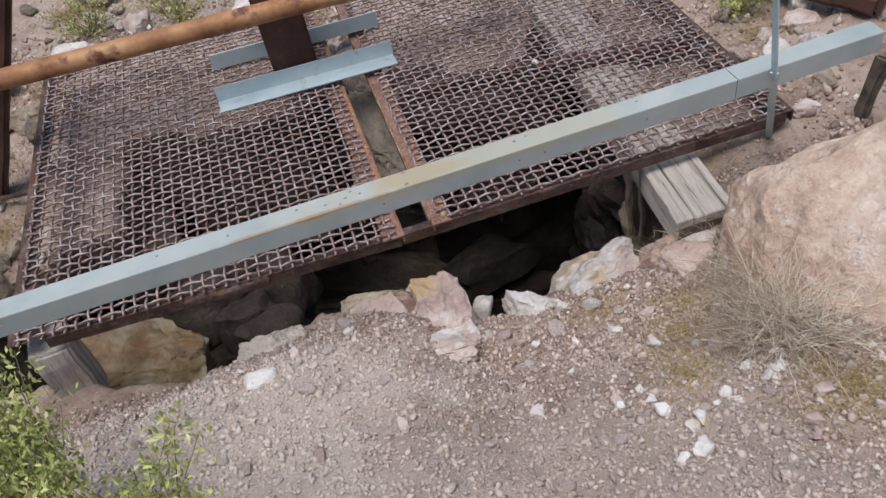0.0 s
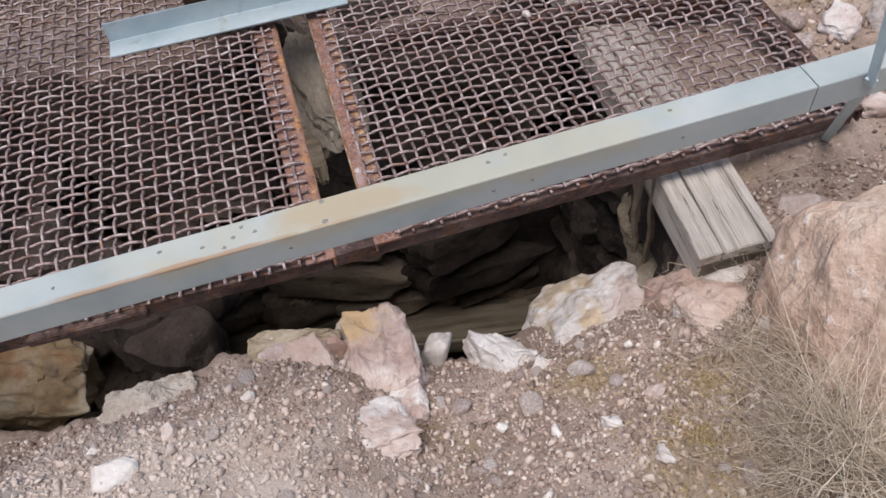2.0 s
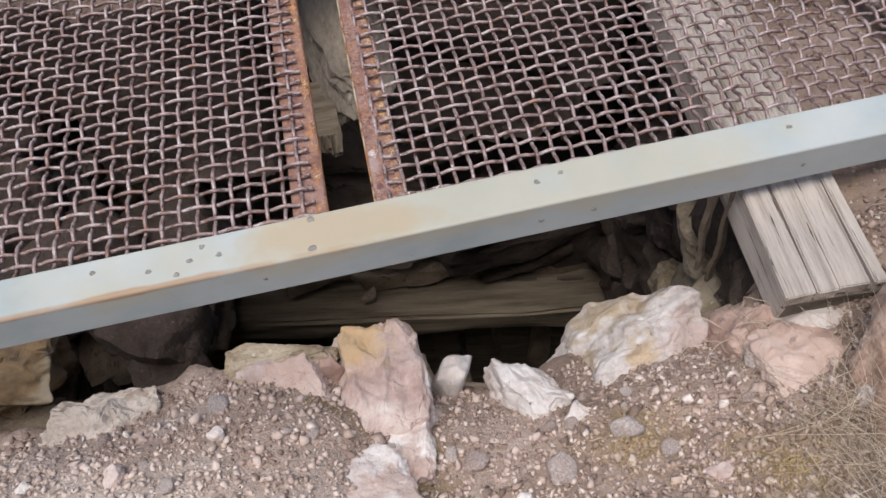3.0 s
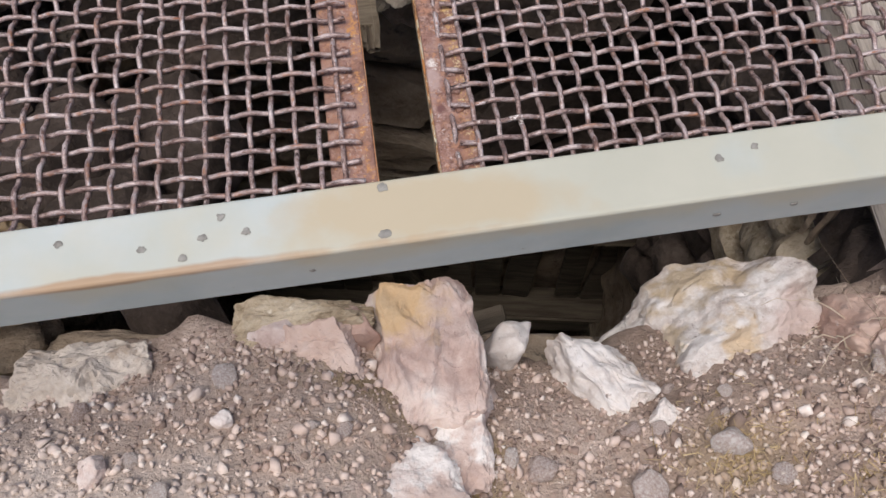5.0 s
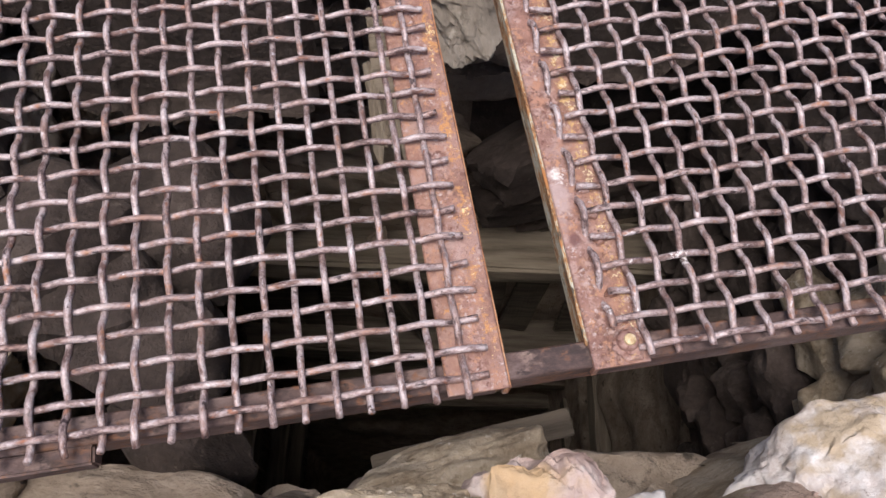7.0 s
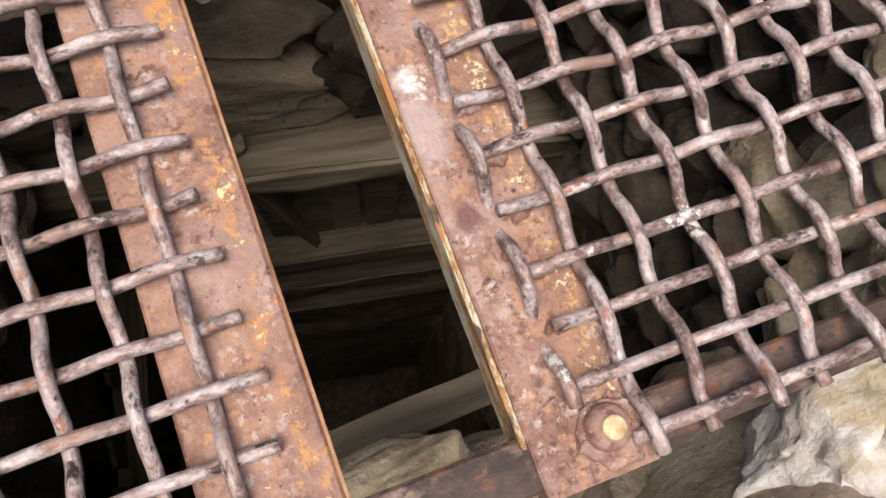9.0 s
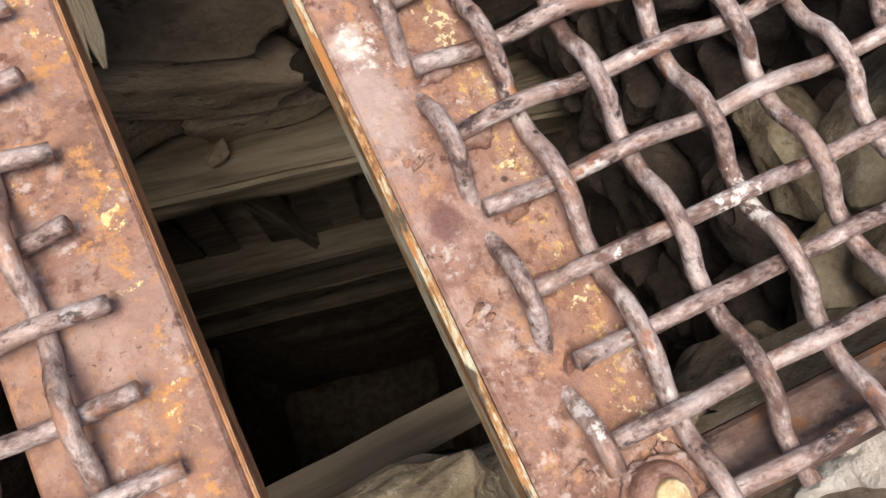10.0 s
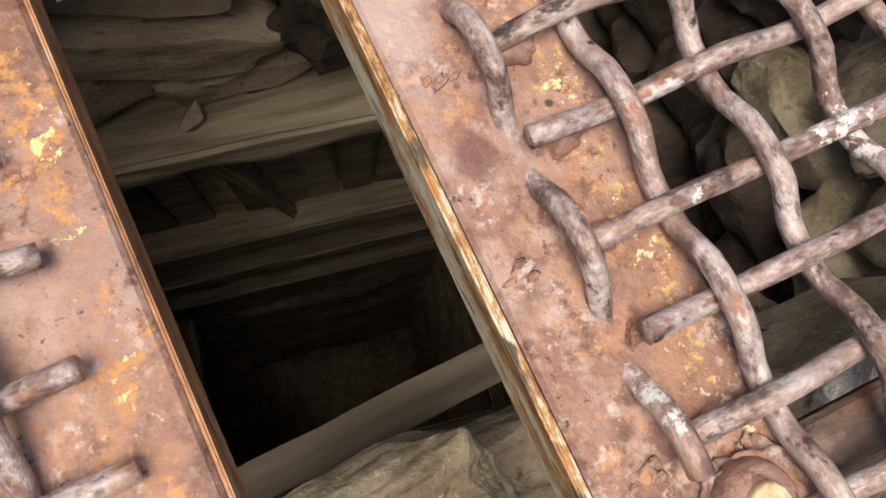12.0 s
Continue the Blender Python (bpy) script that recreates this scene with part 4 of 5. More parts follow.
for a, b in (((1.205, -0.095, -0.16), (0.902, -0.425, 0.445)), ((0.904, -0.426, 0.43), (0.80, -0.43, 1.05))):
    attach(timber("shaft", a, b, 0.024, 0.007, ANGLE, 51, rough=0.0008, bevel=0.0015), brace)
stub = tagged(part("post", box_bm(-0.026, 0.026, -0.026, 0.026, -0.3, 0.20, 0.010, 5, 0.014), DARKTIMBER), "short weathered wooden post under the rail end", "post")
stub.matrix_world = pose(1.515, -0.20, 0.0, 6, -5, 20)
tagged(timber("log", (1.66, 0.78, 0.03), (1.95, 0.27, 0.02), 0.12, 0.12, COLUMN, 43, rough=0.012, bevel=0.03), "dark weathered log lying beyond the rail end", "log")
tagged(timber("post", (-1.90, 1.05, -0.2), (-1.36, 1.05, 0.76), 0.10, 0.10, COLUMN, 46, rough=0.006), "dark brown wooden brace post beside the grate", "post")
flat = tagged(timber("steel_bar", (-2.1, 0.97, -0.10), (-1.66, 0.89, -0.085), 0.022, 0.012, FRAME, 44, rough=0.001, bevel=0.003), "thin grey steel bar at the grate's edge", "steel bar")
torn = tagged(new("broken_board"), "splintered dark boards hanging under the grate beside the timber", "board")
torn.location = (0.62, -0.08, -0.1)
for k in range(3):
    attach(timber("splinter", (0.675 - 0.030 * k, -0.07 + 0.03 * (k % 2), -0.075), (0.69 - 0.026 * k, -0.10 + 0.05 * (k % 2), -0.50 + 0.08 * ((k * 2) % 3)), 0.026, 0.012, TWIG, 95 + k, rough=0.012, bevel=0.002), torn)
rng = random.Random(21)
for k in range(16):
    x, y = ((0.96, -0.2), (0.63, -0.40))[k % 2]
    x, y, a, n = x + rng.gauss(0, 0.04), y + rng.gauss(0, 0.03), (rng.uniform(-2.4, -0.8), rng.uniform(1.6, 3.4))[k % 2], rng.uniform(0.08, 0.2)
    z0, lift = ground_z(x, y), rng.uniform(0.03, 0.13)
    pts = [(x + n * t * math.cos(a + 0.5 * t) + 0.012 * noise.noise((5 * t, k, 1)), y + n * t * math.sin(a + 0.5 * t) + 0.012 * noise.noise((5 * t, k, 7)), z0 + lift * math.sin(2.2 * t) + 0.012 * noise.noise((6 * t, k, 0))) for t in [j / 8 for j in range(9)]]
    v, f = tube_data(pts, [0.0019 - 0.0013 * j / 8 for j in range(9)], 5)
    tagged(from_data("twig", v, f, STRAW, smooth=True), "bare dry pale twig beside the timber", "twig", "twigs by the timber")

# ---- timbers and blocks under the grate ----
sleeper = tagged(new("sleeper"), "cracked grey weathered timber under the grate", "timber")
sleeper.location = (0.772, -0.388, -0.25)
attach(timber("core", (0.772, -0.384, -0.20), (0.86, 1.5, -0.12), 0.212, 0.10, DARKTIMBER, 40, rough=0.004, bevel=0.006), sleeper)
rng = random.Random(17)
at = -0.111
for k, wide in enumerate((0.066, 0.048, 0.071, 0.030)):
    mid = at + wide / 2
    at += wide + 0.0016
    end = rng.uniform(0.0, 0.012)
    attach(timber("split", (0.772 + mid, -0.388 + end - 0.02 * mid, -0.178 + rng.uniform(-0.003, 0.003)), (0.86 + mid, 1.5, -0.098), wide - rng.uniform(0.0, 0.003), 0.116, WOOD, 141 + k, rough=0.004, bevel=0.003), sleeper)
tagged(timber("support_beam", (-0.04, 0.765, -0.06), (1.2, 0.51, -0.06), 0.06, 0.07, FRAME, 42, rough=0.004, bevel=0.006), "dark steel beam carrying the mesh panels", "beam")
block = tagged(part("timber_block", box_bm(-0.07, 0.07, -0.08, 0.08, -0.36, 0.0, 0.01, 5, 0.01, 3), POSTWOOD), "upright weathered timber block under the grate corner", "timber")
block.matrix_world = pose(-1.52, -0.05, -0.045, 0, 2, 8)
SLAB = surface("brown_grey_rock", [(0.15, (0.17, 0.143, 0.112)), (0.45, (0.29, 0.252, 0.205)), (0.8, (0.42, 0.375, 0.315))], 7, (0.85, 0.95), 0.9, 50, 0.0, (1, 0.5, 1), specks=[((0.50, 0.46, 0.39), 26, 0.60, 0.7, 7, 0.45, 0.6), ((0.12, 0.105, 0.08), 24, 0.6, 0.7)], grain=0.7, bump_dist=0.01)
rock("rock", 88, (-0.170, 0.865, -0.315), (0.155, 0.25, 0.07), SLAB, (19, 6, 2), 30, 5, "brown grey slab of rock below the gap", boxy=0.5, lump=0.15, fine=0.05, crack=0.03, rugged=0.10)
rock("rock", 89, (-0.155, 1.27, -0.11), (0.075, 0.09, 0.06), ROCK, (0, 8, 20), 16, 4, "pale rock at the top of the back wall below the gap", fine=0.05)
rock("rock", 91, (-0.235, 1.36, -0.10), (0.04, 0.06, 0.05), WHITEROCK, (0, 8, -20), 16, 3, "small white stone at the top of the back wall", fine=0.05)
rng = random.Random(43)
for k in range(9):
    x, y, a, n = -0.225 + rng.gauss(0, 0.018), 1.22 + rng.gauss(0, 0.06), rng.uniform(-2.2, -0.6), rng.uniform(0.10, 0.20)
    lift = rng.uniform(0.02, 0.05)
    pts = [(x + n * t * math.cos(a + 0.9 * t) * 0.5, y + n * t * math.sin(a + 0.9 * t), -0.115 - 0.12 * t + lift * math.sin(3.0 * t)) for t in [j / 8 for j in range(9)]]
    v, f = tube_data(pts, [0.0028 - 0.0018 * j / 8 for j in range(9)], 5)
    tagged(from_data("twig", v, f, STRAW, smooth=True), "bare dry pale twig on the rocks below the gap", "twig", "twigs below the gap")
GREYBOARD = surface("split_grey_board", [(0.2, (0.09, 0.068, 0.046)), (0.5, (0.20, 0.158, 0.11)), (0.8, (0.33, 0.275, 0.20))], 9, (0.8, 0.95), 0.9, 60, 0.0, (6, 0.5, 6), vary=0.5, bump_dist=0.004)
splint = tagged(new("broken_board"), "splintered brown board hanging below the gap", "board")
splint.location = (-0.28, 0.60, -0.4)
attach(timber("board", (-0.285, 0.78, -0.36), (-0.285, 0.585, -0.405), 0.12, 0.02, GREYBOARD, 90, rough=0.010, bevel=0.003), splint)
rng = random.Random(41)
for k in range(15):
    x = -0.350 + 0.116 * k / 14 + rng.gauss(0, 0.003)
    y1, r = (0.435 + 0.02 * (k % 3) if k < 7 else 0.53 if k > 11 else 0.57) + rng.uniform(-0.015, 0.02), rng.uniform(0.008, 0.013)
    pts = [(x, 0.66, -0.39), (x + rng.gauss(0, 0.002), 0.58, -0.408), (x + rng.gauss(0, 0.003), (0.50 + y1) / 2, -0.41 + rng.gauss(0, 0.003)), (x + rng.gauss(0, 0.004), y1, -0.412 + rng.gauss(0, 0.004))]
    v, f = tube_data(pts, [r, r, 0.9 * r, 0.22 * r], 5)
    attach(from_data("splinter", v, f, GREYBOARD), splint)
tagged(timber("plank", (-0.473, -0.038, -1.121), (0.02, -0.0266, -0.955), 0.068, 0.022, DARKPLANK, 77, rough=0.003, bevel=0.004), "fallen dark brown plank against the front wall of the shaft", "plank")

# ---- rocks of the bank ----
LIP = "rocks along the broken edge of the bank"
rock("rock", 1, (-0.224, -0.362, -0.282), (0.110, 0.150, 0.158), CRUSTROCK, (-12, 3, 4), 44, 5, "pale pink rock with an orange crust at the pit edge", group=LIP, boxy=0.38, lump=0.10, fine=0.05, crack=0.02, soften=1, rugged=0.06)
rock("rock", 2, (0.375, -0.285, -0.425), (0.225, 0.165, 0.215), STAINEDROCK, (0, -10, -4), 17, 5, "large white rock with yellow stains at the pit edge", group=LIP, boxy=0.8, lump=0.28, fine=0.05, crack=0.02, soften=1, rugged=0.045)
rock("rock", 3, (0.095, -0.405, -0.295), (0.072, 0.13, 0.085), WHITEROCK, (-22, 5, 30), 22, 5, "low white rock between two larger ones", group=LIP, lump=0.22, fine=0.06, crack=0.02, soften=1, rugged=0.05)
rock("rock", 29, (0.165, -0.515, -0.235), (0.06, 0.05, 0.045), WHITEROCK, (10, 5, 34), 18, 4, "small white rock below the low one", group=LIP, fine=0.05, soften=1, rugged=0.12)
rock("rock", 21, (-0.055, -0.315, -0.345), (0.085, 0.06, 0.075), WHITEROCK, (0, 12, 10), 16, 3, "small white rock in the notch of the bank", group=LIP)
rock("rock", 4, (-0.40, -0.335, -0.195), (0.10, 0.085, 0.075), PINK, (10, 0, 10), 22, 5, "pink broken rock half buried in gravel", group=LIP, boxy=0.5, fine=0.05, soften=1, rugged=0.12)
rock("rock", 30, (-0.415, -0.25, -0.185), (0.125, 0.05, 0.06), TAN, (0, 0, 4), 26, 5, "flat tan crusted rock along the pit edge", group=LIP, boxy=0.45, lump=0.15, fine=0.05, soften=1, rugged=0.12)
rock("rock", 28, (-0.208, -0.505, -0.185), (0.078, 0.14, 0.06), STAINPINK, (-27, 8, -4), 26, 5, "pale pink rib of rock running down the bank", group=LIP, boxy=0.5, lump=0.15, fine=0.05, crack=0.02, soften=1, rugged=0.08)
rock("rock", 22, (-0.345, -0.275, -0.195), (0.06, 0.05, 0.06), PINK, (0, 0, 5), 16, 3, "small pinkish stone at the pit edge", group=LIP, boxy=0.6)
rock("rock", 23, (-0.47, -0.275, -0.18), (0.065, 0.05, 0.065), ROCK, (0, 0, 20), 16, 3, "greyish stone at the pit edge", group=LIP, boxy=0.6)
rock("rock", 24, (-0.60, -0.285, -0.215), (0.07, 0.055, 0.065), ROCK, (0, 0, -10), 16, 3, "greyish stone at the pit edge", group=LIP, boxy=0.6)
rock("rock", 5, (-0.80, -0.345, -0.245), (0.155, 0.13, 0.145), CREAMROCK, (10, 0, -8), 24, 5, "cream grey rock half buried at the pit edge", group=LIP, boxy=0.55, lump=0.12, fine=0.04, crack=0.02, soften=1, rugged=0.10)
rock("rock", 25, (-0.965, -0.345, -0.34), (0.065, 0.065, 0.075), ROCK, (0, 0, 10), 16, 3, "small grey rock at the pit edge", group=LIP)
rock("rock", 6, (-0.298, -0.605, -0.088), (0.128, 0.125, 0.055), STAINPINK, (-28, 12, 10), 30, 5, "flat pink slab with white veins lying flush in the bank", group=LIP, boxy=0.5, lump=0.18, fine=0.05, crack=0.02, soften=1, rugged=0.10)
rock("rock", 27, (-0.815, -0.575, 0.02), (0.06, 0.05, 0.045), WHITEROCK, (8, 0, 25), 18, 3, "white stone in the bank", group=LIP)
rock("rock", 7, (0.615, -0.365, -0.335), (0.09, 0.09, 0.14), PINK, (0, 0, 10), 24, 5, "brown pink rock below the timber end", group=LIP, boxy=0.7, fine=0.045, crack=0.015)
rock("rock", 26, (0.665, -0.475, -0.255), (0.12, 0.125, 0.095), PINK, (-20, 0, 15), 24, 5, "pinkish slab of rock on the bank", group=LIP, boxy=0.6, lump=0.15, fine=0.05, soften=2, rugged=0.06)
rock("rock", 8, (0.745, -0.40, -0.225), (0.10, 0.045, 0.036), WHITEROCK, (0, 4, -8), 20, 4, "flat white stone under the timber end", group=LIP, boxy=0.5, lump=0.1)
boulder = rock("boulder", 12, (1.25, -1.09, -0.06), (0.60, 0.78, 0.70), BOULDER, (0, 0, 20), 40, 6, "large pink granite boulder on the bank", "boulder", 0.08, 0.03, boxy=0.9, soften=2, crack=0.006, rugged=0.03)
for vert in boulder.data.vertices:
    vert.co.x += 0.42 * vert.co.z
for k, (x, y, s) in enumerate(((0.385, -0.694, 0.028), (-0.886, -0.47, 0.018), (0.134, -0.72, 0.022), (-0.53, -0.44, 0.022), (0.25, -0.75, 0.03), (0.02, -0.66, 0.02), (-0.70, -0.50, 0.03), (0.30, -0.88, 0.03), (0.95, -1.28, 0.04), (0.55, -1.25, 0.03), (0.2, -1.3, 0.035), (-0.1, -1.0, 0.03), (-0.45, -0.95, 0.028), *[(0.1 + 0.021 * j + 0.25 * noise.noise((j * 3.7, 1, 0)), -1.18 + 0.33 * noise.noise((j * 2.3, 5, 1)) - 0.1 * (j % 3 - 1), 0.014 + 0.012 * ((j * 7) % 5) / 4) for j in range(44)])):
    rock("rock", 140 + k, (x, y, ground_z(x, y) + 0.3 * s), (s, 0.8 * s, 0.75 * s), WHITEROCK if k % 3 else ROCK, (0, 0, 40 * k), 16, 3, "pale rounded stone lying on the gravel", "stone", group="larger stones on the gravel", fine=0.05)
for k, (x, y, a) in enumerate(((-1.75, 1.55, 0.12), (-1.55, 2.0, 0.16), (-1.2, 2.25, 0.12), (-0.9, 1.95, 0.1), (-1.95, 1.9, 0.18), (-0.6, 2.2, 0.12), (-1.4, 2.7, 0.2), (-0.3, 2.6, 0.16), (1.45, 0.25, 0.09), (1.5, 0.02, 0.07), (1.35, -0.1, 0.06), (1.7, 0.45, 0.1), (-1.75, 0.6, 0.07), (-1.85, 0.3, 0.09))):
    rock("rock", 160 + k, (x, y, ground_z(x, y) + 0.15 * a), (a, 0.8 * a, 0.6 * a), ROCK if k % 3 else PITROCK, (0, 0, 50 * k), 16, 3, "grey pink rubble stone on the ground beyond the grate", "stone", group="rubble beyond the grate", fine=0.06)
rock("rock", 9, (-1.45, 0.20, -0.64), (0.34, 0.20, 0.225), YELLOW, (0, 0, -12), 26, 5, "yellow and rust stained rock below the grate", boxy=0.75, lump=0.2, fine=0.05, crack=0.03)
rock("rock", 15, (2.05, 0.22, -0.03), (0.13, 0.15, 0.16), WHITEROCK, (0, 0, 30), 18, 3, "white rock beside the log")
rock("rock", 16, (1.02, -0.28, -0.20), (0.10, 0.08, 0.08), ROCK, (0, 0, 30), 18, 3, "grey rock between the timber and the boulder")
for k, (x, y, z, a, b, c) in enumerate(((0.05, -0.22, -0.93, 0.3, 0.12, 0.15), (0.5, -0.26, -0.75, 0.2, 0.12, 0.2), (0.38, -0.25, -1.25, 0.26, 0.14, 0.26))):
    rock("rock", 40 + k, (x, y, z), (a, b, c), PITROCK, (0, 6, -12 + 5 * k), 20, 4, "olive brown rock in the front wall of the pit", group="rocks in the front wall of the pit", boxy=0.7, fine=0.05)

rock("rock", 47, (-0.28, -0.165, -0.78), (0.22, 0.10, 0.21), TAN, (-6, -8, 4), 34, 5, "broad tan rock in the front wall of the pit", group="rocks in the front wall of the pit", boxy=0.55, lump=0.12, fine=0.035, crack=0.012)

rng = random.Random(33)
rubble = []
for k in range(6):
    bm = rock_bm(900 + k, 1, 0.8, 0.65, cuts=18, detail=3, fine=0.06, soften=2)
    for m in (ROCK, WHITEROCK, PITROCK):
        me = bpy.data.meshes.new("rubble_stone")
        bm.to_mesh(me)
        me.materials.append(m)
        me.shade_smooth()
        rubble.append(me)
    bm.free()
for k in range(120):
    if k < 80:
        x, y = rng.uniform(-2.5, 0.6), rng.uniform(1.75, 3.6)
    elif k < 100:
        x, y = rng.uniform(1.32, 2.2), rng.uniform(-0.35, 1.4)
    else:
        x, y = rng.uniform(-2.1, -1.66), rng.uniform(0.1, 1.7)
    a = rng.uniform(0.025, 0.075) * (1.6 if rng.random() < 0.15 else 1)
    ob = tagged(new("rubble_stone", rng.choice(rubble)), "angular rubble stone on the ground beyond the grate", "stone", "rubble beyond the grate")
    ob.matrix_world = pose(x, y, ground_z(x, y) + 0.2 * a, rng.uniform(-15, 15), rng.uniform(-15, 15), rng.uniform(0, 360)) @ Matrix.Diagonal((a, a, a, 1))
for k in range(26):
    x, y = rng.uniform(-2.4, 0.4), rng.uniform(1.8, 3.2)
    a, n = rng.uniform(0, 6.28), rng.uniform(0.15, 0.4)
    pts = [(x + n * t * math.cos(a + 0.4 * t), y + n * t * math.sin(a + 0.4 * t), ground_z(x, y) + 0.02 + 0.10 * n * math.sin(2.6 * t) + 0.03 * noise.noise((4 * t, k, 3))) for t in [j / 6 for j in range(7)]]
    v, f = tube_data(pts, [0.006 - 0.004 * j / 6 for j in range(7)], 5)
    tagged(from_data("stick", v, f, TWIG, smooth=True), "dry grey brown stick lying on the ground", "stick", "sticks beyond the grate")

# ---- loose stones and gravel ----
rng = random.Random(9)
loose = []
for k in range(8):
    bm = rock_bm(500 + k, 1, 0.8, 0.62, cuts=18, detail=2, fine=0.04, soften=2)
    me = bpy.data.meshes.new("loose_stone")
    bm.to_mesh(me)
    bm.free()
    me.materials.append(ROCK)
    me.shade_smooth()
    loose.append(me)
made = 0
while made < 290:
    x, y = rng.uniform(-2.0, 2.1), rng.uniform(-0.2, 3.2)
    if made < 200:
        x, y = rng.uniform(-1.6, 1.4), rng.uniform(-1.75, -0.33)
    if inside(x, y) > -0.05:
        continue
    s = rng.uniform(0.011, 0.026) * (1.7 if rng.random() < 0.15 else 1) * (1 if y < 0 else 1.9)
    ob = tagged(new("loose_stone", rng.choice(loose)), "small pale angular stone lying on the dirt", "stone", "loose stones on the bank")
    ob.matrix_world = pose(x, y, ground_z(x, y) + 0.25 * s, rng.uniform(-20, 20), rng.uniform(-20, 20), rng.uniform(0, 360)) @ Matrix.Diagonal((s, s, s, 1))
    made += 1

protos = []
for k in range(10):
    bm = rock_bm(600 + k, 1, 0.85, 0.62, cuts=9, detail=0, lump=0.25, fine=0.0, soften=0)
    bmesh.ops.triangulate(bm, faces=bm.faces[:])
    bm.verts.ensure_lookup_table()
    bm.verts.index_update()
    protos.append((np.array([v.co[:] for v in bm.verts]), [[v.index for v in f.verts] for f in bm.faces]))
    bm.free()
allv, allf, base = [], [], 0
made = 0
while made < 92000:
    x = rng.uniform(-2.0, 1.55)
    y = rng.uniform(-1.85, -0.2) if made < 70000 else rng.uniform(-0.2, 2.4)
    if made > 80000:
        x, y = rng.gauss(0, 1.9), rng.gauss(-0.5, 1.9)
    if inside(x, y) > -0.04:
        continue
    pv, pf = protos[made % 10]
    s = 0.0027 + 0.0078 * rng.random() ** 2.6 + (0.011 * rng.random() if rng.random() < 0.06 else 0)
    if y > 1.5 or x > 1.35:
        s *= 2.0
    m = Euler((rng.uniform(0, 6.3), rng.uniform(0, 6.3), rng.uniform(0, 6.3))).to_matrix()
    q = (pv * s) @ np.array(m).T + np.array((x, y, ground_z(x, y) + 0.2 * s))
    allv.extend(map(tuple, q))
    allf.extend([[i + base for i in g] for g in pf])
    base += len(pv)
    made += 1
for _ in range(4800):
    x, y = rng.uniform(-1.6, 1.3), rng.uniform(-1.8, -0.25)
    if rng.random() < 0.45:
        x, y = rng.uniform(-0.15, 1.2), rng.uniform(-1.75, -0.55)
    if inside(x, y) > -0.03:
        continue
    pv, pf = protos[rng.randrange(10)]
    s = rng.uniform(0.0065, 0.0125) + (rng.uniform(0.0, 0.009) if rng.random() < 0.2 else 0)
    m = Euler((rng.uniform(0, 6.3), rng.uniform(0, 6.3), rng.uniform(0, 6.3))).to_matrix()
    q = (pv * s) @ np.array(m).T + np.array((x, y, ground_z(x, y) + 0.15 * s))
    allv.extend(map(tuple, q))
    allf.extend([[i + base for i in g] for g in pf])
    base += len(pv)
tagged(from_data("gravel", allv, allf, PEBBLE, smooth=True), "loose angular pinkish grey gravel on the bank", "gravel", kind="stuff")

# ---- plants ----


def blades(name, place, count, spread, height, radius, material, seed, lean=0.6, label="", category="grass"):
    rng = random.Random(seed)
    vs, fs = [], []
    for _ in range(count):
        a, r = rng.uniform(0, 6.28), abs(rng.gauss(0, spread))
        x, y = place[0] + r * math.cos(a), place[1] + r * math.sin(a)
        z = ground_z(x, y) - 0.01
        h, w = height * rng.uniform(0.4, 1.1), rng.uniform(0, 6.28)
        l = lean * rng.uniform(0.2, 1.2) * h
        pts = []
        for k in range(5):
            t = k / 4
            pts.append((x + l * t * t * math.cos(w) + 0.01 * rng.gauss(0, 1) * t, y + l * t * t * math.sin(w) + 0.01 * rng.gauss(0, 1) * t, z + h * (t - 0.35 * lean * t * t)))
        v, f = tube_data(pts, [radius * (1 - 0.75 * k / 4) for k in range(5)], 3, len(vs))
        vs += v
        fs += f
    return tagged(from_data(name, vs, fs, material), label, category, kind="stuff")


blades("dry_grass", (0.60, -1.02), 620, 0.085, 0.20, 0.0014, STRAW, 1, 1.1, "airy tangled dry straw coloured grass beside the boulder")
blades("dry_grass", (0.66, -1.10), 200, 0.08, 0.15, 0.0011, STRAW, 4, 1.2, "airy tangled dry straw coloured grass beside the boulder")
blades("dry_grass", (0.61, -1.00), 80, 0.12, 0.21, 0.0021, STRAW, 14, 1.6, "long bent dry stalks fallen over the tangled grass")
blades("dry_grass", (0.57, -0.95), 420, 0.07, 0.15, 0.0012, STRAW, 15, 1.3, "airy tangled dry straw coloured grass at the foot of the boulder")
blades("dry_grass", (0.50, -0.92), 220, 0.12, 0.10, 0.0009, STRAW, 2, 1.2, "short thin dry grass on the gravel")
blades("dry_grass", (0.70, -0.74), 300, 0.08, 0.20, 0.0012, STRAW, 8, 1.3, "thin dry stalks lying against the boulder")
blades("dry_grass", (0.66, -0.62), 90, 0.10, 0.15, 0.0010, STRAW, 9, 1.4, "sparse dry stalks fallen over the stones")
blades("dry_grass", (0.62, -0.42), 45, 0.07, 0.16, 0.0011, STRAW, 3, 1.3, "sparse dry stalks by the timber")
blades("dry_grass", (0.82, -0.47), 90, 0.07, 0.10, 0.0010, STRAW, 5, 1.0, "sparse dry stalks by the timber")
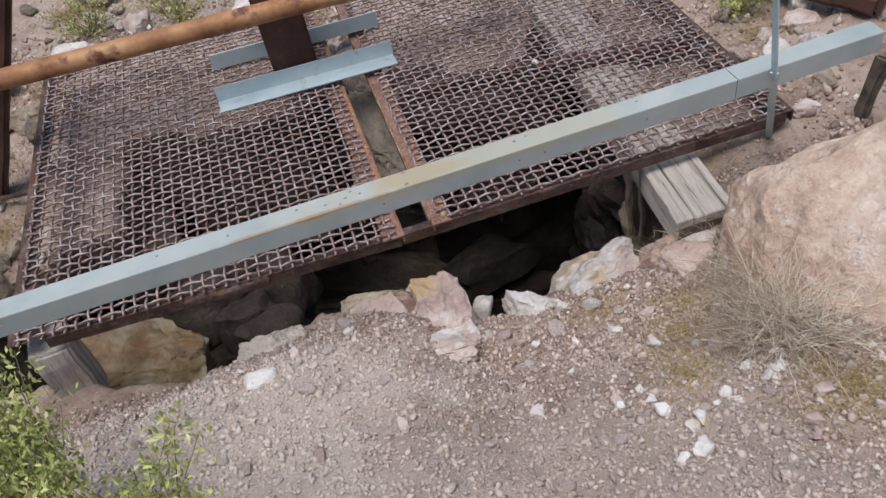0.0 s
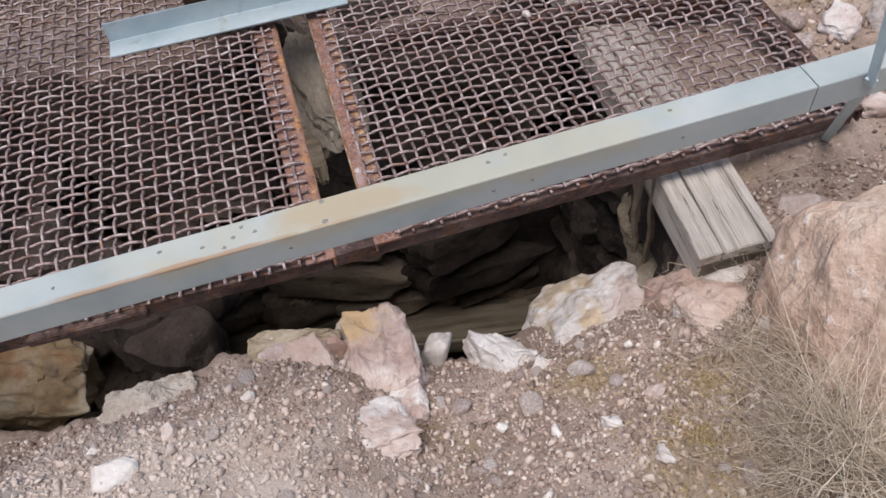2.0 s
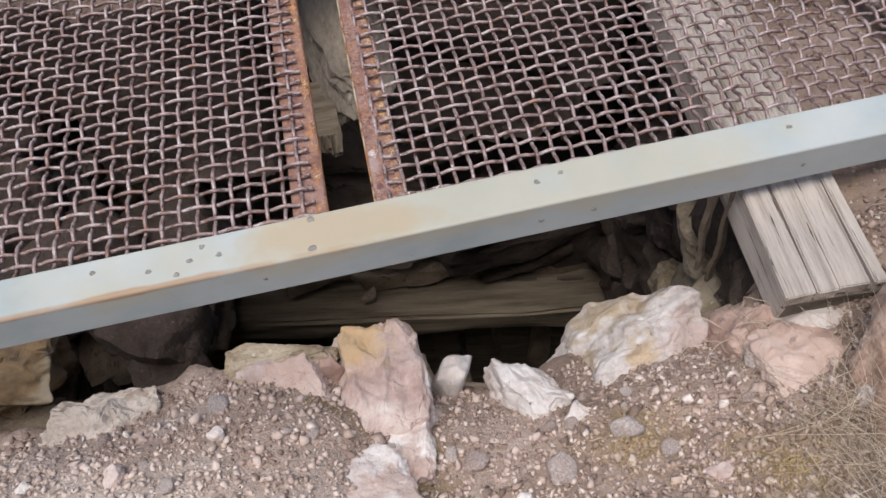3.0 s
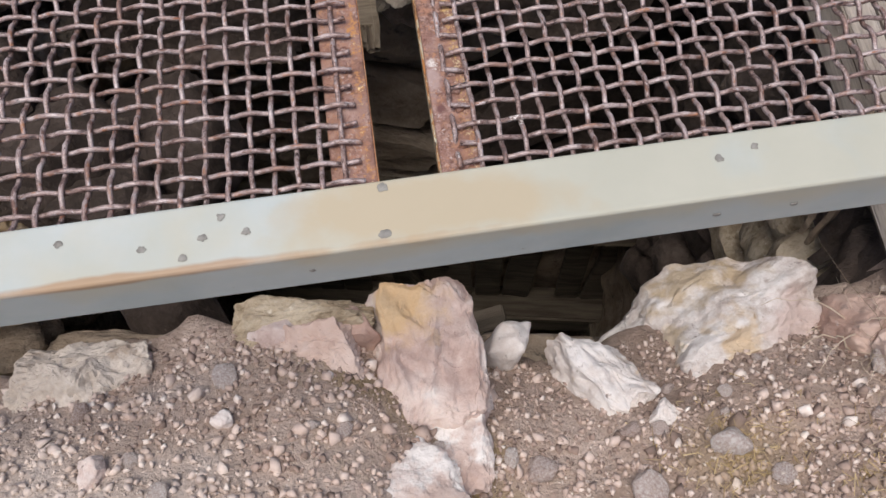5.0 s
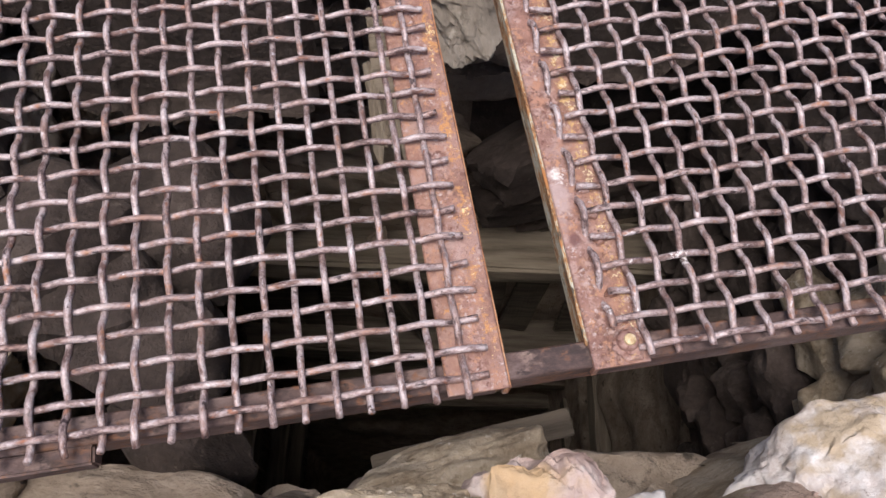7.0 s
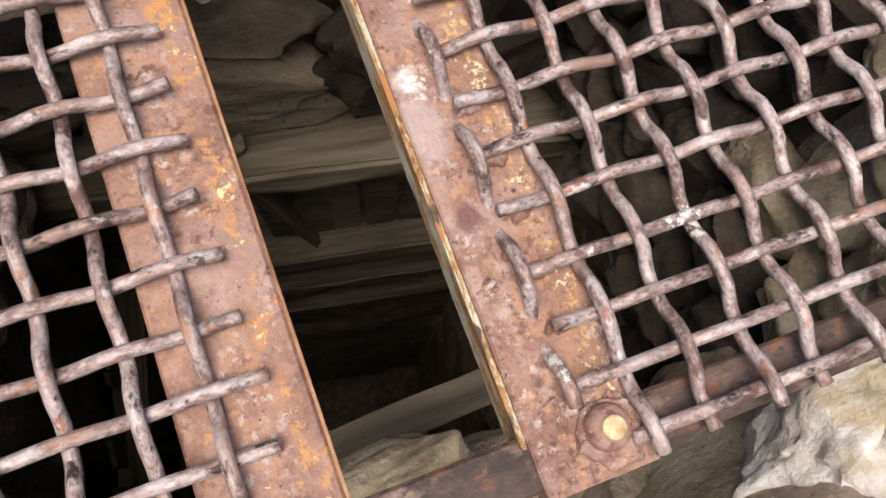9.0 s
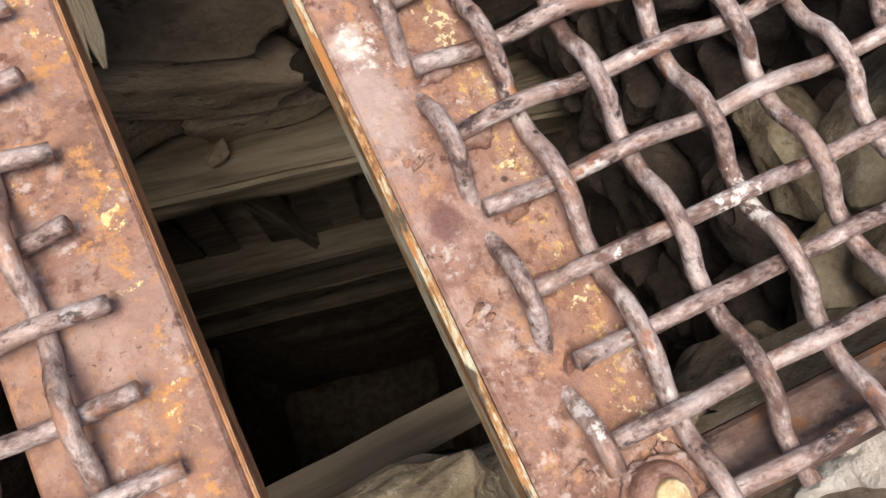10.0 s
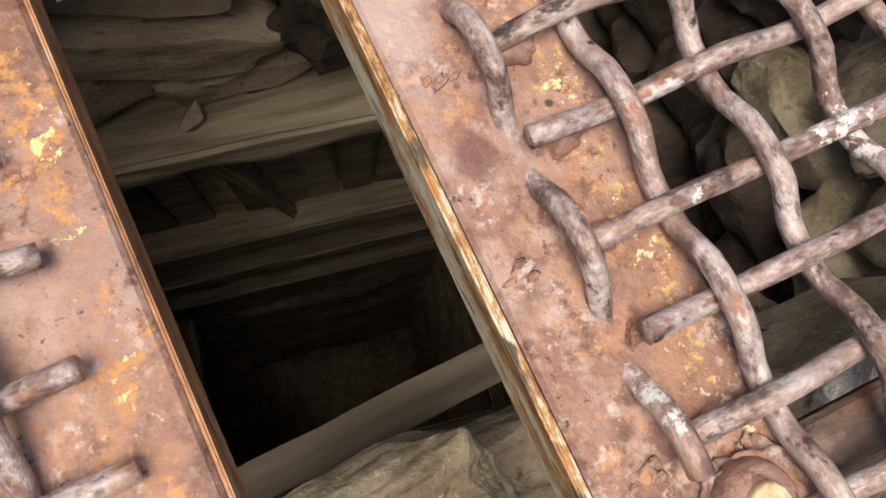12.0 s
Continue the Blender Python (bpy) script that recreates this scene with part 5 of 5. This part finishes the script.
for k, (x, y) in enumerate(((-1.85, 1.3), (-1.7, 1.8), (-1.3, 2.0), (-0.75, 2.0), (-1.6, 2.6), (-1.0, 2.9), (-0.3, 2.2), (1.5, 0.45), (1.45, 1.1), (1.75, 0.9), (-1.8, 0.75), (-1.85, 0.35))):
    blades("dry_grass", (x, y), 220, 0.14, 0.09, 0.0016, (STRAW, OCHRE, TWIG)[k % 3], 60 + k, 1.2, "sparse low dry growth between the stones")
for k, (x, y, r, n) in enumerate(((0.30, -1.05, 0.09, 800), (0.40, -0.86, 0.08, 600), (0.62, -1.29, 0.11, 1700), (0.27, -0.58, 0.06, 300), (0.62, -1.15, 0.07, 500), (0.5, -0.72, 0.10, 500))):
    blades("moss", (x, y), n, r, 0.03, 0.0017, OCHRE, 30 + k, 0.9, "low ochre brown dried moss on the gravel", "moss")


def shrub(place, size, count, seed, label, rise=(0.5, 1.4), leaves=34, crown=0.35):
    rng = random.Random(seed)
    vs, fs, ls, lf = [], [], [], []
    for _ in range(count):
        w, el = rng.uniform(0, 6.28), rng.uniform(*rise)
        n = size * rng.uniform(0.6, 1.1)
        pts = [(n * t * math.cos(el) * math.cos(w + 0.4 * t) + 0.02 * rng.gauss(0, 1) * t, n * t * math.cos(el) * math.sin(w + 0.4 * t) + 0.02 * rng.gauss(0, 1) * t, n * t * math.sin(el)) for t in (0, 0.25, 0.5, 0.75, 1)]
        v, f = tube_data(pts, [0.0028, 0.0024, 0.002, 0.0015, 0.0008], 5, len(vs))
        vs += v
        fs += f
        for _ in range(leaves):
            t = rng.uniform(crown, 1.05)
            k = min(3, int(t * 4))
            p = Vector(pts[k]).lerp(Vector(pts[k + 1]), min(1, t * 4 - k)) + Vector((rng.gauss(0, 0.02), rng.gauss(0, 0.02), rng.gauss(0, 0.016)))
            m = Euler((rng.uniform(0, 6.3), rng.uniform(0, 6.3), rng.uniform(0, 6.3))).to_matrix()
            s = rng.uniform(0.006, 0.012)
            b = len(ls)
            for q in ((-1, 0, 0), (-0.2, 0.45, 0.12), (1, 0, 0), (-0.2, -0.45, 0.12), (0.1, 0, -0.05)):
                ls.append(tuple(p + s * (m @ Vector(q))))
            lf += [(b, b + 1, b + 4), (b + 1, b + 2, b + 4), (b + 2, b + 3, b + 4), (b + 3, b, b + 4)]
    ob = tagged(new("shrub"), label, "shrub")
    ob.location = (*place, ground_z(*place) - 0.02)
    tagged(from_data("branchwork", vs, fs, TWIG, ob), kind="stuff")
    tagged(from_data("foliage", ls, lf, LEAF, ob), kind="stuff")
    return ob


shrub((-1.27, -0.98), 0.68, 60, 1, "tall yellow green small leaved desert shrub on the bank", (1.15, 1.5), 90, 0.5)
shrub((-0.985, -1.235), 0.50, 32, 2, "upright open green desert shrub on the gravel", (1.1, 1.5), 80, 0.6)
shrub((1.52, 0.66), 0.26, 30, 3, "yellow green shrub behind the grate")
shrub((-1.0, 2.35), 0.34, 44, 4, "yellow green shrub behind the grate")
shrub((-1.45, 2.3), 0.30, 30, 5, "yellow green shrub behind the grate")
